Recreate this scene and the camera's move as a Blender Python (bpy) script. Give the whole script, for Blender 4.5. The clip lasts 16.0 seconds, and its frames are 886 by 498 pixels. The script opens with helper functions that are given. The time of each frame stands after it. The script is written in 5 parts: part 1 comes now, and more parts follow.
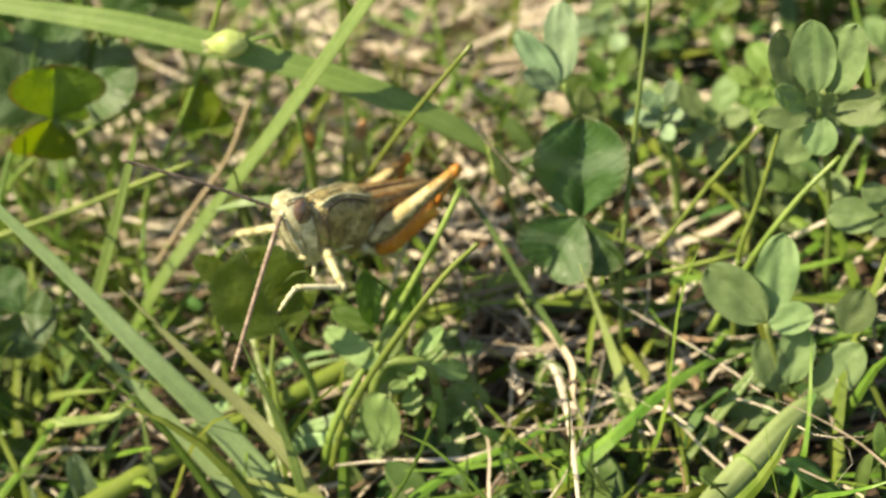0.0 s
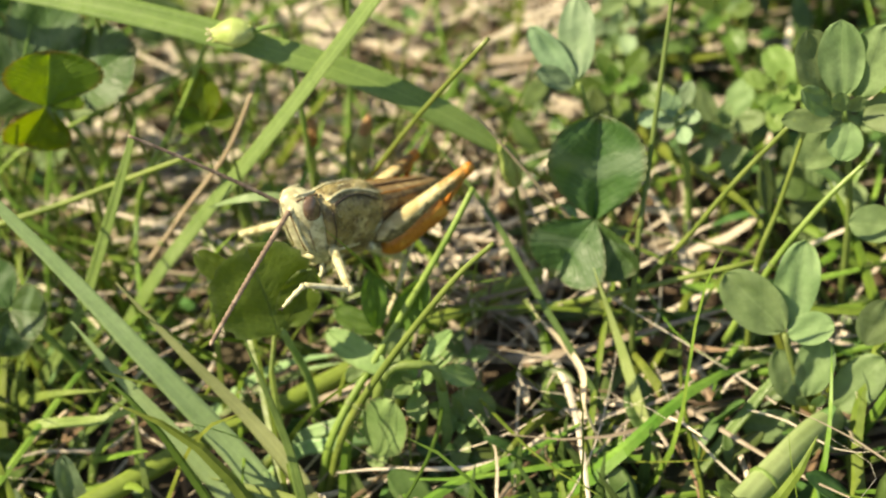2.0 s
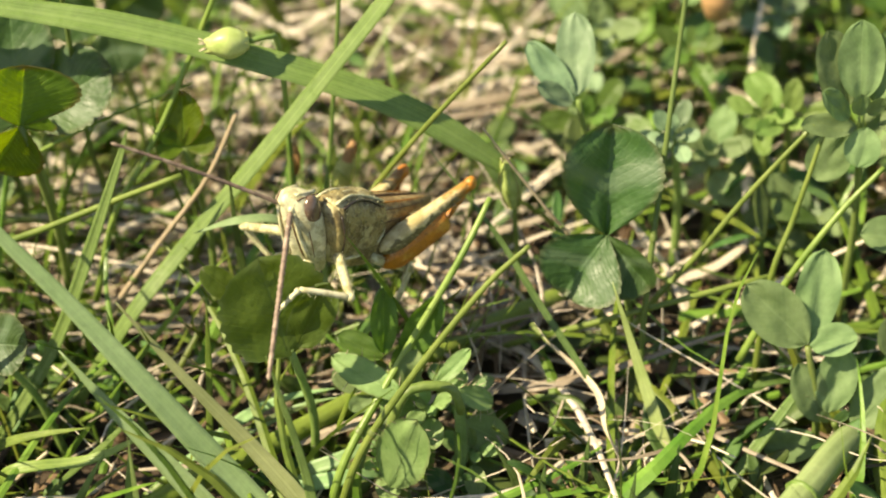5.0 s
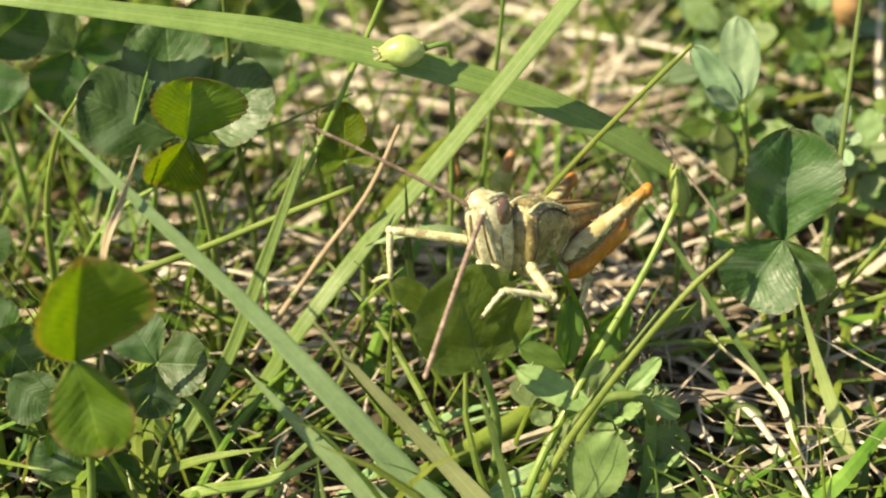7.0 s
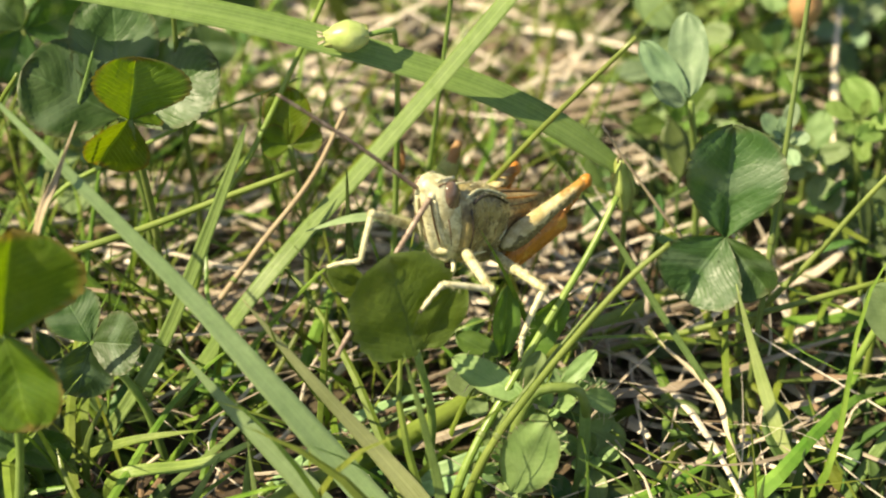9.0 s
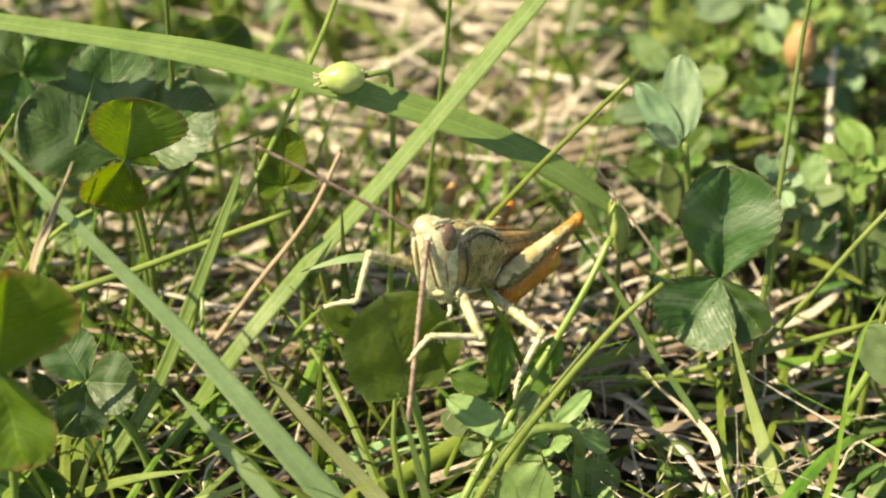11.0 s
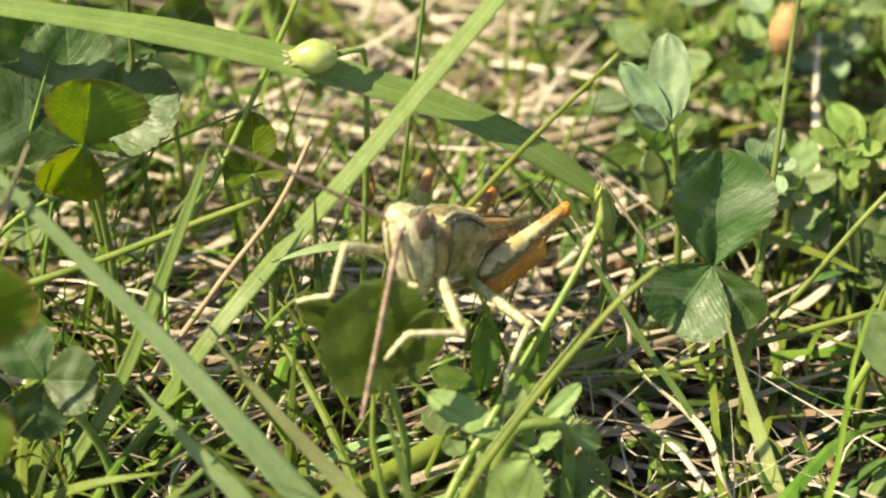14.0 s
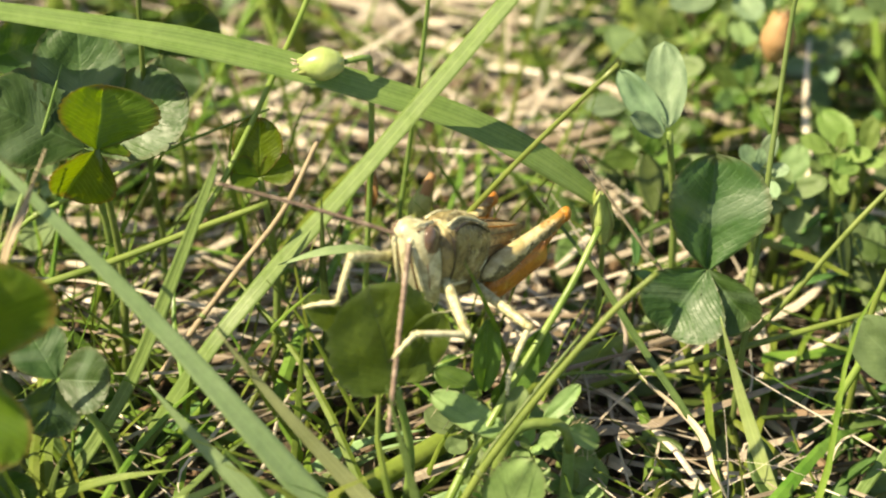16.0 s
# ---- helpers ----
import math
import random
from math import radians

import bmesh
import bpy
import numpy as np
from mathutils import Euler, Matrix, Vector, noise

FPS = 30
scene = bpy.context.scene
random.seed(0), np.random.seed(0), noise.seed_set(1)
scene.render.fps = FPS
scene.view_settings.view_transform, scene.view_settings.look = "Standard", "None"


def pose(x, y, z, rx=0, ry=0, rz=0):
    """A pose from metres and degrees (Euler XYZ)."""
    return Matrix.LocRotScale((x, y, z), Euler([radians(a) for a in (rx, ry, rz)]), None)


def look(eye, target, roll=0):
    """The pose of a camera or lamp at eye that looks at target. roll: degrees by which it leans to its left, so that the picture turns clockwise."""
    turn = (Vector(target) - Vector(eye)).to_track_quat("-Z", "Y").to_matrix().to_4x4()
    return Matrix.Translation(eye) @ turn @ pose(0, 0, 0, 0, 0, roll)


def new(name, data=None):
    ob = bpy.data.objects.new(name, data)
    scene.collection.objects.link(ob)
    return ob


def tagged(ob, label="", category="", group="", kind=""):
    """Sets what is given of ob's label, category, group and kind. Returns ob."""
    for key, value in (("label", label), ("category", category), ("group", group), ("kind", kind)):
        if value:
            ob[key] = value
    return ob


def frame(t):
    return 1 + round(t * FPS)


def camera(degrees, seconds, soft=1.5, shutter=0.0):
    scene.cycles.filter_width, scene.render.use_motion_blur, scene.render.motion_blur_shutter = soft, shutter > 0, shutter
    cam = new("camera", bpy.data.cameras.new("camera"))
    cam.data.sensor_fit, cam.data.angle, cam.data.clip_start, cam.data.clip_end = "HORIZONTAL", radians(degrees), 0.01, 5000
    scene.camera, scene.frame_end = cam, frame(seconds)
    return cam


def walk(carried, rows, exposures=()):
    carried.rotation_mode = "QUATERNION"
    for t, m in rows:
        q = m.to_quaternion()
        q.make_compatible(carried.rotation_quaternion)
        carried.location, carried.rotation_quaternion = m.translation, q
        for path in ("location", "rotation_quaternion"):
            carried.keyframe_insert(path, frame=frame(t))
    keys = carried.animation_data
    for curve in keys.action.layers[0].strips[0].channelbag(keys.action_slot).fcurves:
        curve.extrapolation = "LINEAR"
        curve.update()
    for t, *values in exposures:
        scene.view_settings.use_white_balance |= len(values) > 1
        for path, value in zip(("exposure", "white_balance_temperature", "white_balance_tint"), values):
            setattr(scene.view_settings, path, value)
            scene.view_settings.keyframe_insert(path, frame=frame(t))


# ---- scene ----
cam = camera(25.0, 16.0, soft=2.0)
cam.data.dof.use_dof = True
cam.data.dof.focus_distance = 0.1195
cam.data.dof.aperture_fstop = 37
walk(cam, [
    (0, pose(0.03571, -0.09377, 0.10348, 46.375, 7.732, 8.827)),
    (0.5, pose(0.03454, -0.09217, 0.10295, 46.343, 7.280, 8.857)),
    (1, pose(0.03275, -0.09255, 0.10152, 46.866, 6.702, 8.907)),
    (1.5, pose(0.03420, -0.09101, 0.09862, 46.540, 6.758, 9.303)),
    (2, pose(0.03068, -0.09210, 0.09969, 47.011, 5.801, 8.454)),
    (2.5, pose(0.02641, -0.09324, 0.09792, 47.713, 4.573, 7.678)),
    (3, pose(0.02225, -0.09500, 0.09504, 48.627, 3.517, 6.450)),
    (3.2, pose(0.02033, -0.09447, 0.09707, 48.013, 3.251, 6.239)),
    (5.3, pose(0.00953, -0.09630, 0.08807, 52.290, 1.484, 0.894)),
    (5.5, pose(0.00719, -0.09531, 0.09134, 51.093, 1.496, 0.408)),
    (6, pose(-0.00038, -0.09647, 0.08964, 52.035, 1.037, -1.525)),
    (6.5, pose(-0.00234, -0.09636, 0.08771, 52.670, 1.048, -0.834)),
    (7, pose(-0.00536, -0.09507, 0.08654, 52.818, 0.589, -1.481)),
    (7.5, pose(-0.00233, -0.09127, 0.08881, 51.780, 0.281, -0.710)),
    (8, pose(-0.00011, -0.09317, 0.08487, 52.003, -0.021, -0.024)),
    (8.5, pose(-0.00216, -0.09619, 0.08487, 52.670, -0.893, -0.611)),
    (8.7, pose(-0.00202, -0.09571, 0.08518, 52.916, -0.704, -0.604)),
    (10.8, pose(-0.00172, -0.09610, 0.08505, 54.177, -1.330, -0.602)),
    (11, pose(-0.00135, -0.09631, 0.08511, 54.507, -0.716, -0.466)),
    (11.5, pose(-0.00419, -0.09563, 0.08446, 54.716, -0.840, -1.151)),
    (12, pose(-0.00657, -0.09352, 0.08076, 54.993, -0.832, -1.888)),
    (12.5, pose(-0.00411, -0.09140, 0.07916, 54.541, -0.464, -1.698)),
    (13, pose(-0.00282, -0.09193, 0.07989, 54.589, -0.777, -1.553)),
    (13.5, pose(-0.00357, -0.09109, 0.07868, 55.154, -1.011, -2.044)),
    (14, pose(-0.00324, -0.09227, 0.07928, 55.372, -1.188, -2.084)),
    (14.5, pose(-0.00555, -0.09241, 0.08107, 54.960, -1.156, -2.624)),
    (15, pose(-0.00680, -0.09370, 0.07958, 55.368, -1.304, -3.029)),
    (15.5, pose(-0.00807, -0.09417, 0.07826, 55.670, -1.820, -3.290)),
    (16, pose(-0.00508, -0.09410, 0.08168, 55.034, -1.836, -2.541)),
], exposures=[(0.0, 0.87, 8000, 9), (16.0, 0.93, 8000, 10)])

# ---------------------------------------------------------------- light
SUN_FROM = Vector((-0.62, -0.16, 0.77)).normalized()
world = bpy.data.worlds.new("sky")
scene.world = world
world.use_nodes = True
_sky = world.node_tree.nodes.new("ShaderNodeTexSky")
_sky.sky_type = "NISHITA"
_sky.sun_disc = False
_sky.sun_elevation = math.asin(SUN_FROM.z)
_sky.sun_rotation = math.atan2(SUN_FROM.x, SUN_FROM.y)
_bg = world.node_tree.nodes["Background"]
_bg.inputs["Strength"].default_value = 0.095
world.node_tree.links.new(_sky.outputs[0], _bg.inputs["Color"])
_sun = bpy.data.lights.new("sun", "SUN")
_sun.energy, _sun.angle, _sun.color = 5.0, radians(0.55), (1.0, 0.93, 0.76)
new("sun", _sun).matrix_world = look(SUN_FROM * 3, (0, 0, 0))

# ---------------------------------------------------------------- materials
K = 0.001                     # all shapes below are written in millimetres


class Nodes:
    """A small wrapper that makes and joins shader nodes."""

    def __init__(self, name):
        self.mat = bpy.data.materials.new(name)
        self.mat.use_nodes = True
        self.tree = self.mat.node_tree
        self.out = self.tree.nodes["Material Output"]
        self.bsdf = self.tree.nodes["Principled BSDF"]

    def add(self, kind, sets=None, **links):
        n = self.tree.nodes.new("ShaderNode" + kind)
        for k, v in (sets or {}).items():
            if k == "op":
                n.operation = v
            elif k == "blend":
                n.blend_type = v
            elif k == "data":
                n.data_type = v
            else:
                n.inputs[int(k) if k.isdigit() else k].default_value = v
        for k, v in links.items():
            self.tree.links.new(v, n.inputs[int(k[1:]) if k[0] == "i" and k[1:].isdigit() else k])
        return n

    def link(self, a, b):
        self.tree.links.new(a, b)

    def math(self, op, a, b=None):
        n = self.tree.nodes.new("ShaderNodeMath")
        n.operation = op
        for i, v in enumerate((a, b)):
            if v is None:
                continue
            if isinstance(v, (int, float)):
                n.inputs[i].default_value = v
            else:
                self.link(v, n.inputs[i])
        return n.outputs[0]

    def mix(self, fac, a, b, blend="MIX"):
        n = self.tree.nodes.new("ShaderNodeMixRGB")
        n.blend_type = blend
        for i, v in enumerate((fac, a, b)):
            if isinstance(v, (int, float)):
                n.inputs[i].default_value = v
            elif isinstance(v, tuple):
                n.inputs[i].default_value = (*v, 1)
            else:
                self.link(v, n.inputs[i])
        return n.outputs[0]

    def noise(self, scale, detail=3, rough=0.55, vec=None):
        n = self.add("TexNoise", {"Scale": scale, "Detail": detail, "Roughness": rough})
        self.link(vec or self.coord("Object"), n.inputs["Vector"])
        return n.outputs["Fac"]

    def coord(self, which):
        if not any(n.bl_idname == "ShaderNodeTexCoord" for n in self.tree.nodes):
            self.add("TexCoord")
        return [n for n in self.tree.nodes if n.bl_idname == "ShaderNodeTexCoord"][0].outputs[which]

    def ramp(self, fac, *stops):
        n = self.add("ValToRGB")
        while len(n.color_ramp.elements) < len(stops):
            n.color_ramp.elements.new(0.5)
        for e, (p, c) in zip(n.color_ramp.elements, stops):
            e.position, e.color = p, (c, c, c, 1) if isinstance(c, (int, float)) else (*c, 1)
        self.link(fac, n.inputs[0])
        return n.outputs[0]

    def bump(self, height, strength, mm):
        n = self.add("Bump", {"Strength": strength, "Distance": mm * K})
        self.link(height, n.inputs["Height"])
        self.link(n.outputs[0], self.bsdf.inputs["Normal"])
        return n.outputs[0]


def leaf_material(name, dark, light, glow, trans=0.35, rough=0.45, veins=0.0, lines=0.0, mark=None, edge=None, island=False, spec=0.5, relief=0.06, hue=0.03):
    """Leaf tissue: two greens by noise, lateral veins or long grass nerves, light that shines through."""
    m = Nodes(name)
    rnd = m.add("NewGeometry").outputs["Random Per Island"] if island else m.add("ObjectInfo").outputs["Random"]
    col = m.mix(m.ramp(m.noise(420, 4), (0.3, 0.0), (0.7, 1.0)), dark, light)
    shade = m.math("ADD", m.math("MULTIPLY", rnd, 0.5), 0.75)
    col = m.mix(1.0, col, m.mix(m.noise(2600, 2), (0.8, 0.8, 0.8), (1.15, 1.15, 1.15)), "MULTIPLY")
    hsv = m.add("HueSaturation", {"Saturation": 1.0})
    m.link(m.math("ADD", m.math("MULTIPLY", rnd, hue), 0.5 - hue / 2), hsv.inputs["Hue"])
    m.link(shade, hsv.inputs["Value"])
    m.link(col, hsv.inputs["Color"])
    col = hsv.outputs[0]
    height = m.noise(1800, 3)
    uv = m.add("SeparateXYZ", Vector=m.coord("UV"))
    u, v = uv.outputs[0], uv.outputs[1]
    across = m.math("ABSOLUTE", m.math("MULTIPLY", m.math("SUBTRACT", v, 0.5), 2.0))
    if veins:
        wob = m.math("MULTIPLY", m.noise(420, 3), 1.9)
        ph = m.math("ADD", m.math("SUBTRACT", m.math("MULTIPLY", u, 13.0), m.math("MULTIPLY", across, 4.5)), wob)
        line = m.math("PINGPONG", ph, 0.5)
        vein = m.math("MULTIPLY", m.ramp(line, (0.0, 1.0), (0.2, 0.0)), m.ramp(m.noise(700, 2), (0.35, 0.25), (0.65, 1.0)))
        rib = m.ramp(across, (0.0, 1.0), (0.06, 0.0))
        both = m.math("MAXIMUM", m.math("MULTIPLY", vein, 0.5), rib)
        col = m.mix(m.math("MULTIPLY", both, veins), col, tuple(min(1, c * 1.9 + 0.03) for c in light))
        height = m.math("ADD", height, m.math("MULTIPLY", both, -1.6 * veins))
    if lines:
        ph = m.math("PINGPONG", m.math("MULTIPLY", v, 9.0), 0.5)
        ner = m.ramp(ph, (0.0, 1.0), (0.35, 0.0))
        rib = m.ramp(across, (0.0, 1.0), (0.16, 0.0))
        both = m.math("MAXIMUM", m.math("MULTIPLY", ner, 0.6), rib)
        col = m.mix(m.math("MULTIPLY", both, lines), col, tuple(min(1, c * 1.5 + 0.02) for c in light))
        height = m.math("ADD", m.math("MULTIPLY", height, 0.4), m.math("MULTIPLY", both, lines))
    if mark:
        band = m.math("SUBTRACT", u, m.math("MULTIPLY", across, 0.22))
        band = m.ramp(m.math("ADD", band, m.math("MULTIPLY", m.noise(700, 3), 0.12)), (0.38, 0.0), (0.45, 1.0), (0.55, 1.0), (0.64, 0.0))
        col = m.mix(m.math("MULTIPLY", band, 0.7), col, mark)
    if edge:
        rim = m.math("MAXIMUM", m.ramp(across, (0.86, 0.0), (0.98, 1.0)), m.ramp(u, (0.93, 0.0), (0.99, 1.0)))
        col = m.mix(m.math("MULTIPLY", rim, 0.7), col, edge)
    # small brown spots
    spot = m.ramp(m.noise(900, 5, 0.7), (0.70, 0.0), (0.76, 1.0))
    col = m.mix(m.math("MULTIPLY", spot, 0.45), col, (0.20, 0.13, 0.05))
    m.link(col, m.bsdf.inputs["Base Color"])
    m.bsdf.inputs["Roughness"].default_value = rough
    m.bsdf.inputs["Specular IOR Level"].default_value = spec
    m.link(m.ramp(m.noise(1500, 2), (0.3, rough - 0.1), (0.7, rough + 0.12)), m.bsdf.inputs["Roughness"])
    nrm = m.bump(height, 0.6, relief)
    tl = m.add("BsdfTranslucent", Color=m.mix(1.0, col, glow, "MULTIPLY"), Normal=nrm)
    mixs = m.add("MixShader", {"0": trans}, i1=m.bsdf.outputs[0], i2=tl.outputs[0])
    m.link(mixs.outputs[0], m.out.inputs["Surface"])
    return m.mat


def dry_material(name, dark, light, island=True, trans=0.12, rough=0.55):
    """Dead grass and straw: bleached fibres with brown patches."""
    m = Nodes(name)
    rnd = m.add("NewGeometry").outputs["Random Per Island"] if island else m.add("ObjectInfo").outputs["Random"]
    col = m.mix(m.ramp(m.math("ADD", m.math("MULTIPLY", rnd, 0.75), m.math("MULTIPLY", m.noise(350, 4), 0.4)), (0.25, 0.0), (0.85, 1.0)), dark, light)
    col = m.mix(m.ramp(m.noise(1300, 4), (0.55, 0.0), (0.75, 0.6)), col, tuple(c * 0.45 for c in dark))
    m.link(col, m.bsdf.inputs["Base Color"])
    m.bsdf.inputs["Roughness"].default_value = rough
    m.bump(m.noise(2400, 3), 0.6, 0.06)
    tl = m.add("BsdfTranslucent", Color=col)
    mixs = m.add("MixShader", {"0": trans}, i1=m.bsdf.outputs[0], i2=tl.outputs[0])
    m.link(mixs.outputs[0], m.out.inputs["Surface"])
    return m.mat


def skin_material(name, base, mottle, pale, rough=0.4, scale=1500, amount=0.5, bumpy=0.05):
    """Insect cuticle: mottled at two scales, slightly glossy."""
    m = Nodes(name)
    col = m.mix(m.ramp(m.noise(scale * 0.8, 6, 0.7), (0.44, 0.0), (0.56, amount)), base, mottle)
    col = m.mix(m.ramp(m.noise(scale * 0.55, 5, 0.65), (0.53, 0.0), (0.60, 0.8)), col, pale)
    col = m.mix(m.ramp(m.noise(scale * 4, 2), (0.60, 0.0), (0.70, 0.6)), col, tuple(c * 0.35 for c in mottle))
    m.link(col, m.bsdf.inputs["Base Color"])
    m.link(m.ramp(m.noise(scale * 2, 2), (0.3, rough - 0.1), (0.7, rough + 0.15)), m.bsdf.inputs["Roughness"])
    m.bump(m.noise(scale * 2.2, 4), 0.7, bumpy)
    return m.mat


def soil_material():
    m = Nodes("soil")
    col = m.mix(m.ramp(m.noise(160, 6, 0.65), (0.35, 0.0), (0.65, 1.0)), (0.036, 0.025, 0.015), (0.11, 0.078, 0.048))
    col = m.mix(m.ramp(m.noise(900, 4, 0.7), (0.58, 0.0), (0.72, 0.7)), col, (0.15, 0.11, 0.075))
    col = m.mix(m.ramp(m.noise(60, 3), (0.5, 0.0), (0.7, 0.5)), col, (0.05, 0.07, 0.02))
    m.link(col, m.bsdf.inputs["Base Color"])
    m.bsdf.inputs["Roughness"].default_value = 0.9
    m.bump(m.noise(1100, 6, 0.7), 1.0, 0.5)
    return m.mat


GRASS = leaf_material("grass_green", (0.155, 0.245, 0.06), (0.235, 0.335, 0.10), (1.2, 1.2, 0.6), 0.40, 0.36, lines=0.35)
GRASS_BLUE = leaf_material("grass_blue_green", (0.27, 0.42, 0.18), (0.36, 0.52, 0.25), (1.15, 1.25, 0.7), 0.36, 0.36, lines=0.1)
GRASS_RED = leaf_material("grass_reddish", (0.29, 0.34, 0.14), (0.38, 0.43, 0.20), (1.2, 1.0, 0.6), 0.38, 0.42, lines=0.3)
GRASS_THIN = leaf_material("grass_stalk", (0.13, 0.21, 0.03), (0.27, 0.36, 0.08), (1.2, 1.2, 0.5), 0.25, 0.4, lines=0.3)
GRASS_DARK = leaf_material("grass_dark", (0.07, 0.125, 0.03), (0.13, 0.20, 0.055), (1.2, 1.3, 0.5), 0.25, 0.35, lines=0.5)
GRASS_STUFF = leaf_material("grass_low", (0.11, 0.20, 0.02), (0.25, 0.35, 0.06), (1.2, 1.2, 0.5), 0.35, 0.42, island=True, hue=0.06)
LEAF_STUFF = leaf_material("low_leaves", (0.055, 0.12, 0.02), (0.17, 0.27, 0.085), (1.4, 1.4, 0.5), 0.35, 0.45, island=True, hue=0.07)
SHOOT = leaf_material("pale_shoot", (0.27, 0.35, 0.11), (0.38, 0.45, 0.18), (1.2, 1.2, 0.6), 0.3, 0.42, lines=0.25)
PALE_STEM = leaf_material("pale_stem", (0.19, 0.28, 0.10), (0.28, 0.37, 0.15), (1.2, 1.2, 0.6), 0.15, 0.5, lines=0.4)
CLOVER = leaf_material("clover_leaf", (0.032, 0.082, 0.018), (0.062, 0.125, 0.034), (2.0, 1.9, 0.45), 0.25, 0.5, veins=0.34, mark=(0.12, 0.19, 0.10), edge=(0.10, 0.12, 0.05), spec=0.5, relief=0.10)
CLOVER_LIGHT = leaf_material("clover_leaf_young", (0.085, 0.165, 0.012), (0.15, 0.235, 0.02), (1.6, 1.5, 0.35), 0.5, 0.4, veins=0.5, edge=(0.16, 0.10, 0.04), relief=0.12)
CLOVER_OLD = leaf_material("clover_leaf_old", (0.075, 0.155, 0.012), (0.14, 0.225, 0.025), (1.6, 1.6, 0.35), 0.5, 0.4, veins=0.35, edge=(0.25, 0.15, 0.06))
CHEWED = leaf_material("chewed_leaf", (0.075, 0.125, 0.014), (0.12, 0.18, 0.024), (1.8, 1.7, 0.35), 0.40, 0.5, veins=0.2, edge=(0.13, 0.18, 0.06), relief=0.12)
MEDICK = leaf_material("medick_leaf", (0.14, 0.22, 0.085), (0.23, 0.325, 0.145), (1.3, 1.35, 0.6), 0.27, 0.6, veins=0.1, spec=0.3)
LEAF_GREEN = leaf_material("meadow_leaf", (0.07, 0.14, 0.022), (0.13, 0.22, 0.045), (1.4, 1.4, 0.5), 0.35, 0.45, veins=0.2)
MEDICK_BRIGHT = leaf_material("medick_young_leaf", (0.14, 0.235, 0.05), (0.23, 0.33, 0.10), (1.3, 1.3, 0.5), 0.32, 0.5, veins=0.1, spec=0.3)
MEDICK_GREY = leaf_material("medick_grey_leaf", (0.14, 0.225, 0.12), (0.24, 0.34, 0.19), (1.2, 1.3, 0.7), 0.22, 0.55, veins=0.1, spec=0.4)
FRESH_STEM = leaf_material("fresh_stem", (0.22, 0.35, 0.05), (0.30, 0.44, 0.09), (1.2, 1.2, 0.6), 0.25, 0.42, lines=0.1)
HERB = leaf_material("bristly_leaf", (0.17, 0.29, 0.09), (0.28, 0.41, 0.16), (1.3, 1.35, 0.6), 0.32, 0.5, veins=0.15, mark=None, edge=(0.20, 0.24, 0.10), spec=0.4)
STALK = leaf_material("leaf_stalk", (0.13, 0.22, 0.04), (0.26, 0.34, 0.10), (1.2, 1.2, 0.5), 0.2, 0.45)
BUD = leaf_material("bud_green", (0.34, 0.42, 0.10), (0.56, 0.60, 0.26), (1.2, 1.2, 0.5), 0.25, 0.38)
STRAW = dry_material("straw", (0.20, 0.145, 0.09), (0.80, 0.71, 0.56), rough=0.34)
STRAW_ONE = dry_material("straw_single", (0.30, 0.22, 0.12), (0.66, 0.57, 0.40), island=False)
BROWN_LITTER = dry_material("brown_litter", (0.055, 0.034, 0.018), (0.25, 0.165, 0.095))
ORANGE_BUD = dry_material("orange_petal", (0.40, 0.22, 0.09), (0.66, 0.42, 0.20), island=False, trans=0.3)
SOIL = soil_material()

SKIN_FACE = skin_material("hopper_face", (0.64, 0.63, 0.40), (0.30, 0.26, 0.12), (0.72, 0.69, 0.46), 0.35, 1500, 0.7)
SKIN_BODY = skin_material("hopper_body", (0.33, 0.265, 0.105), (0.11, 0.08, 0.03), (0.58, 0.50, 0.25), 0.33, 950, 0.9, 0.22)
SKIN_TOP = skin_material("hopper_wing", (0.30, 0.19, 0.075), (0.12, 0.07, 0.028), (0.46, 0.34, 0.15), 0.4, 1900, 0.75)
SKIN_WING_SIDE = skin_material("hopper_wing_side", (0.12, 0.055, 0.025), (0.05, 0.025, 0.012), (0.22, 0.12, 0.06), 0.35, 1100, 0.7)
SKIN_ORANGE = skin_material("hopper_orange", (0.56, 0.21, 0.022), (0.36, 0.13, 0.018), (0.62, 0.33, 0.06), 0.35, 1100, 0.5)
SKIN_LEG = skin_material("hopper_leg", (0.62, 0.60, 0.34), (0.24, 0.19, 0.08), (0.70, 0.66, 0.40), 0.38, 1300, 0.75)
SKIN_DARK = skin_material("hopper_dark", (0.035, 0.025, 0.018), (0.012, 0.01, 0.008), (0.07, 0.05, 0.035), 0.3, 1400, 0.5)
SKIN_ANT = skin_material("hopper_antenna", (0.28, 0.20, 0.14), (0.12, 0.08, 0.055), (0.40, 0.31, 0.23), 0.45, 1400, 0.7)
SKIN_CREAM = skin_material("hopper_cream", (0.64, 0.62, 0.38), (0.36, 0.30, 0.13), (0.74, 0.70, 0.48), 0.35, 1500, 0.45)


def eye_material():
    m = Nodes("hopper_eye")
    col = m.mix(m.ramp(m.noise(1700, 4), (0.35, 0.0), (0.65, 1.0)), (0.09, 0.055, 0.034), (0.19, 0.125, 0.085))
    m.link(col, m.bsdf.inputs["Base Color"])
    m.bsdf.inputs["Roughness"].default_value = 0.16
    m.bsdf.inputs["Coat Weight"].default_value = 0.5
    vor = m.add("TexVoronoi", {"Scale": 16000.0}, Vector=m.coord("Object"))
    m.bump(vor.outputs["Distance"], 0.25, 0.02)
    return m.mat


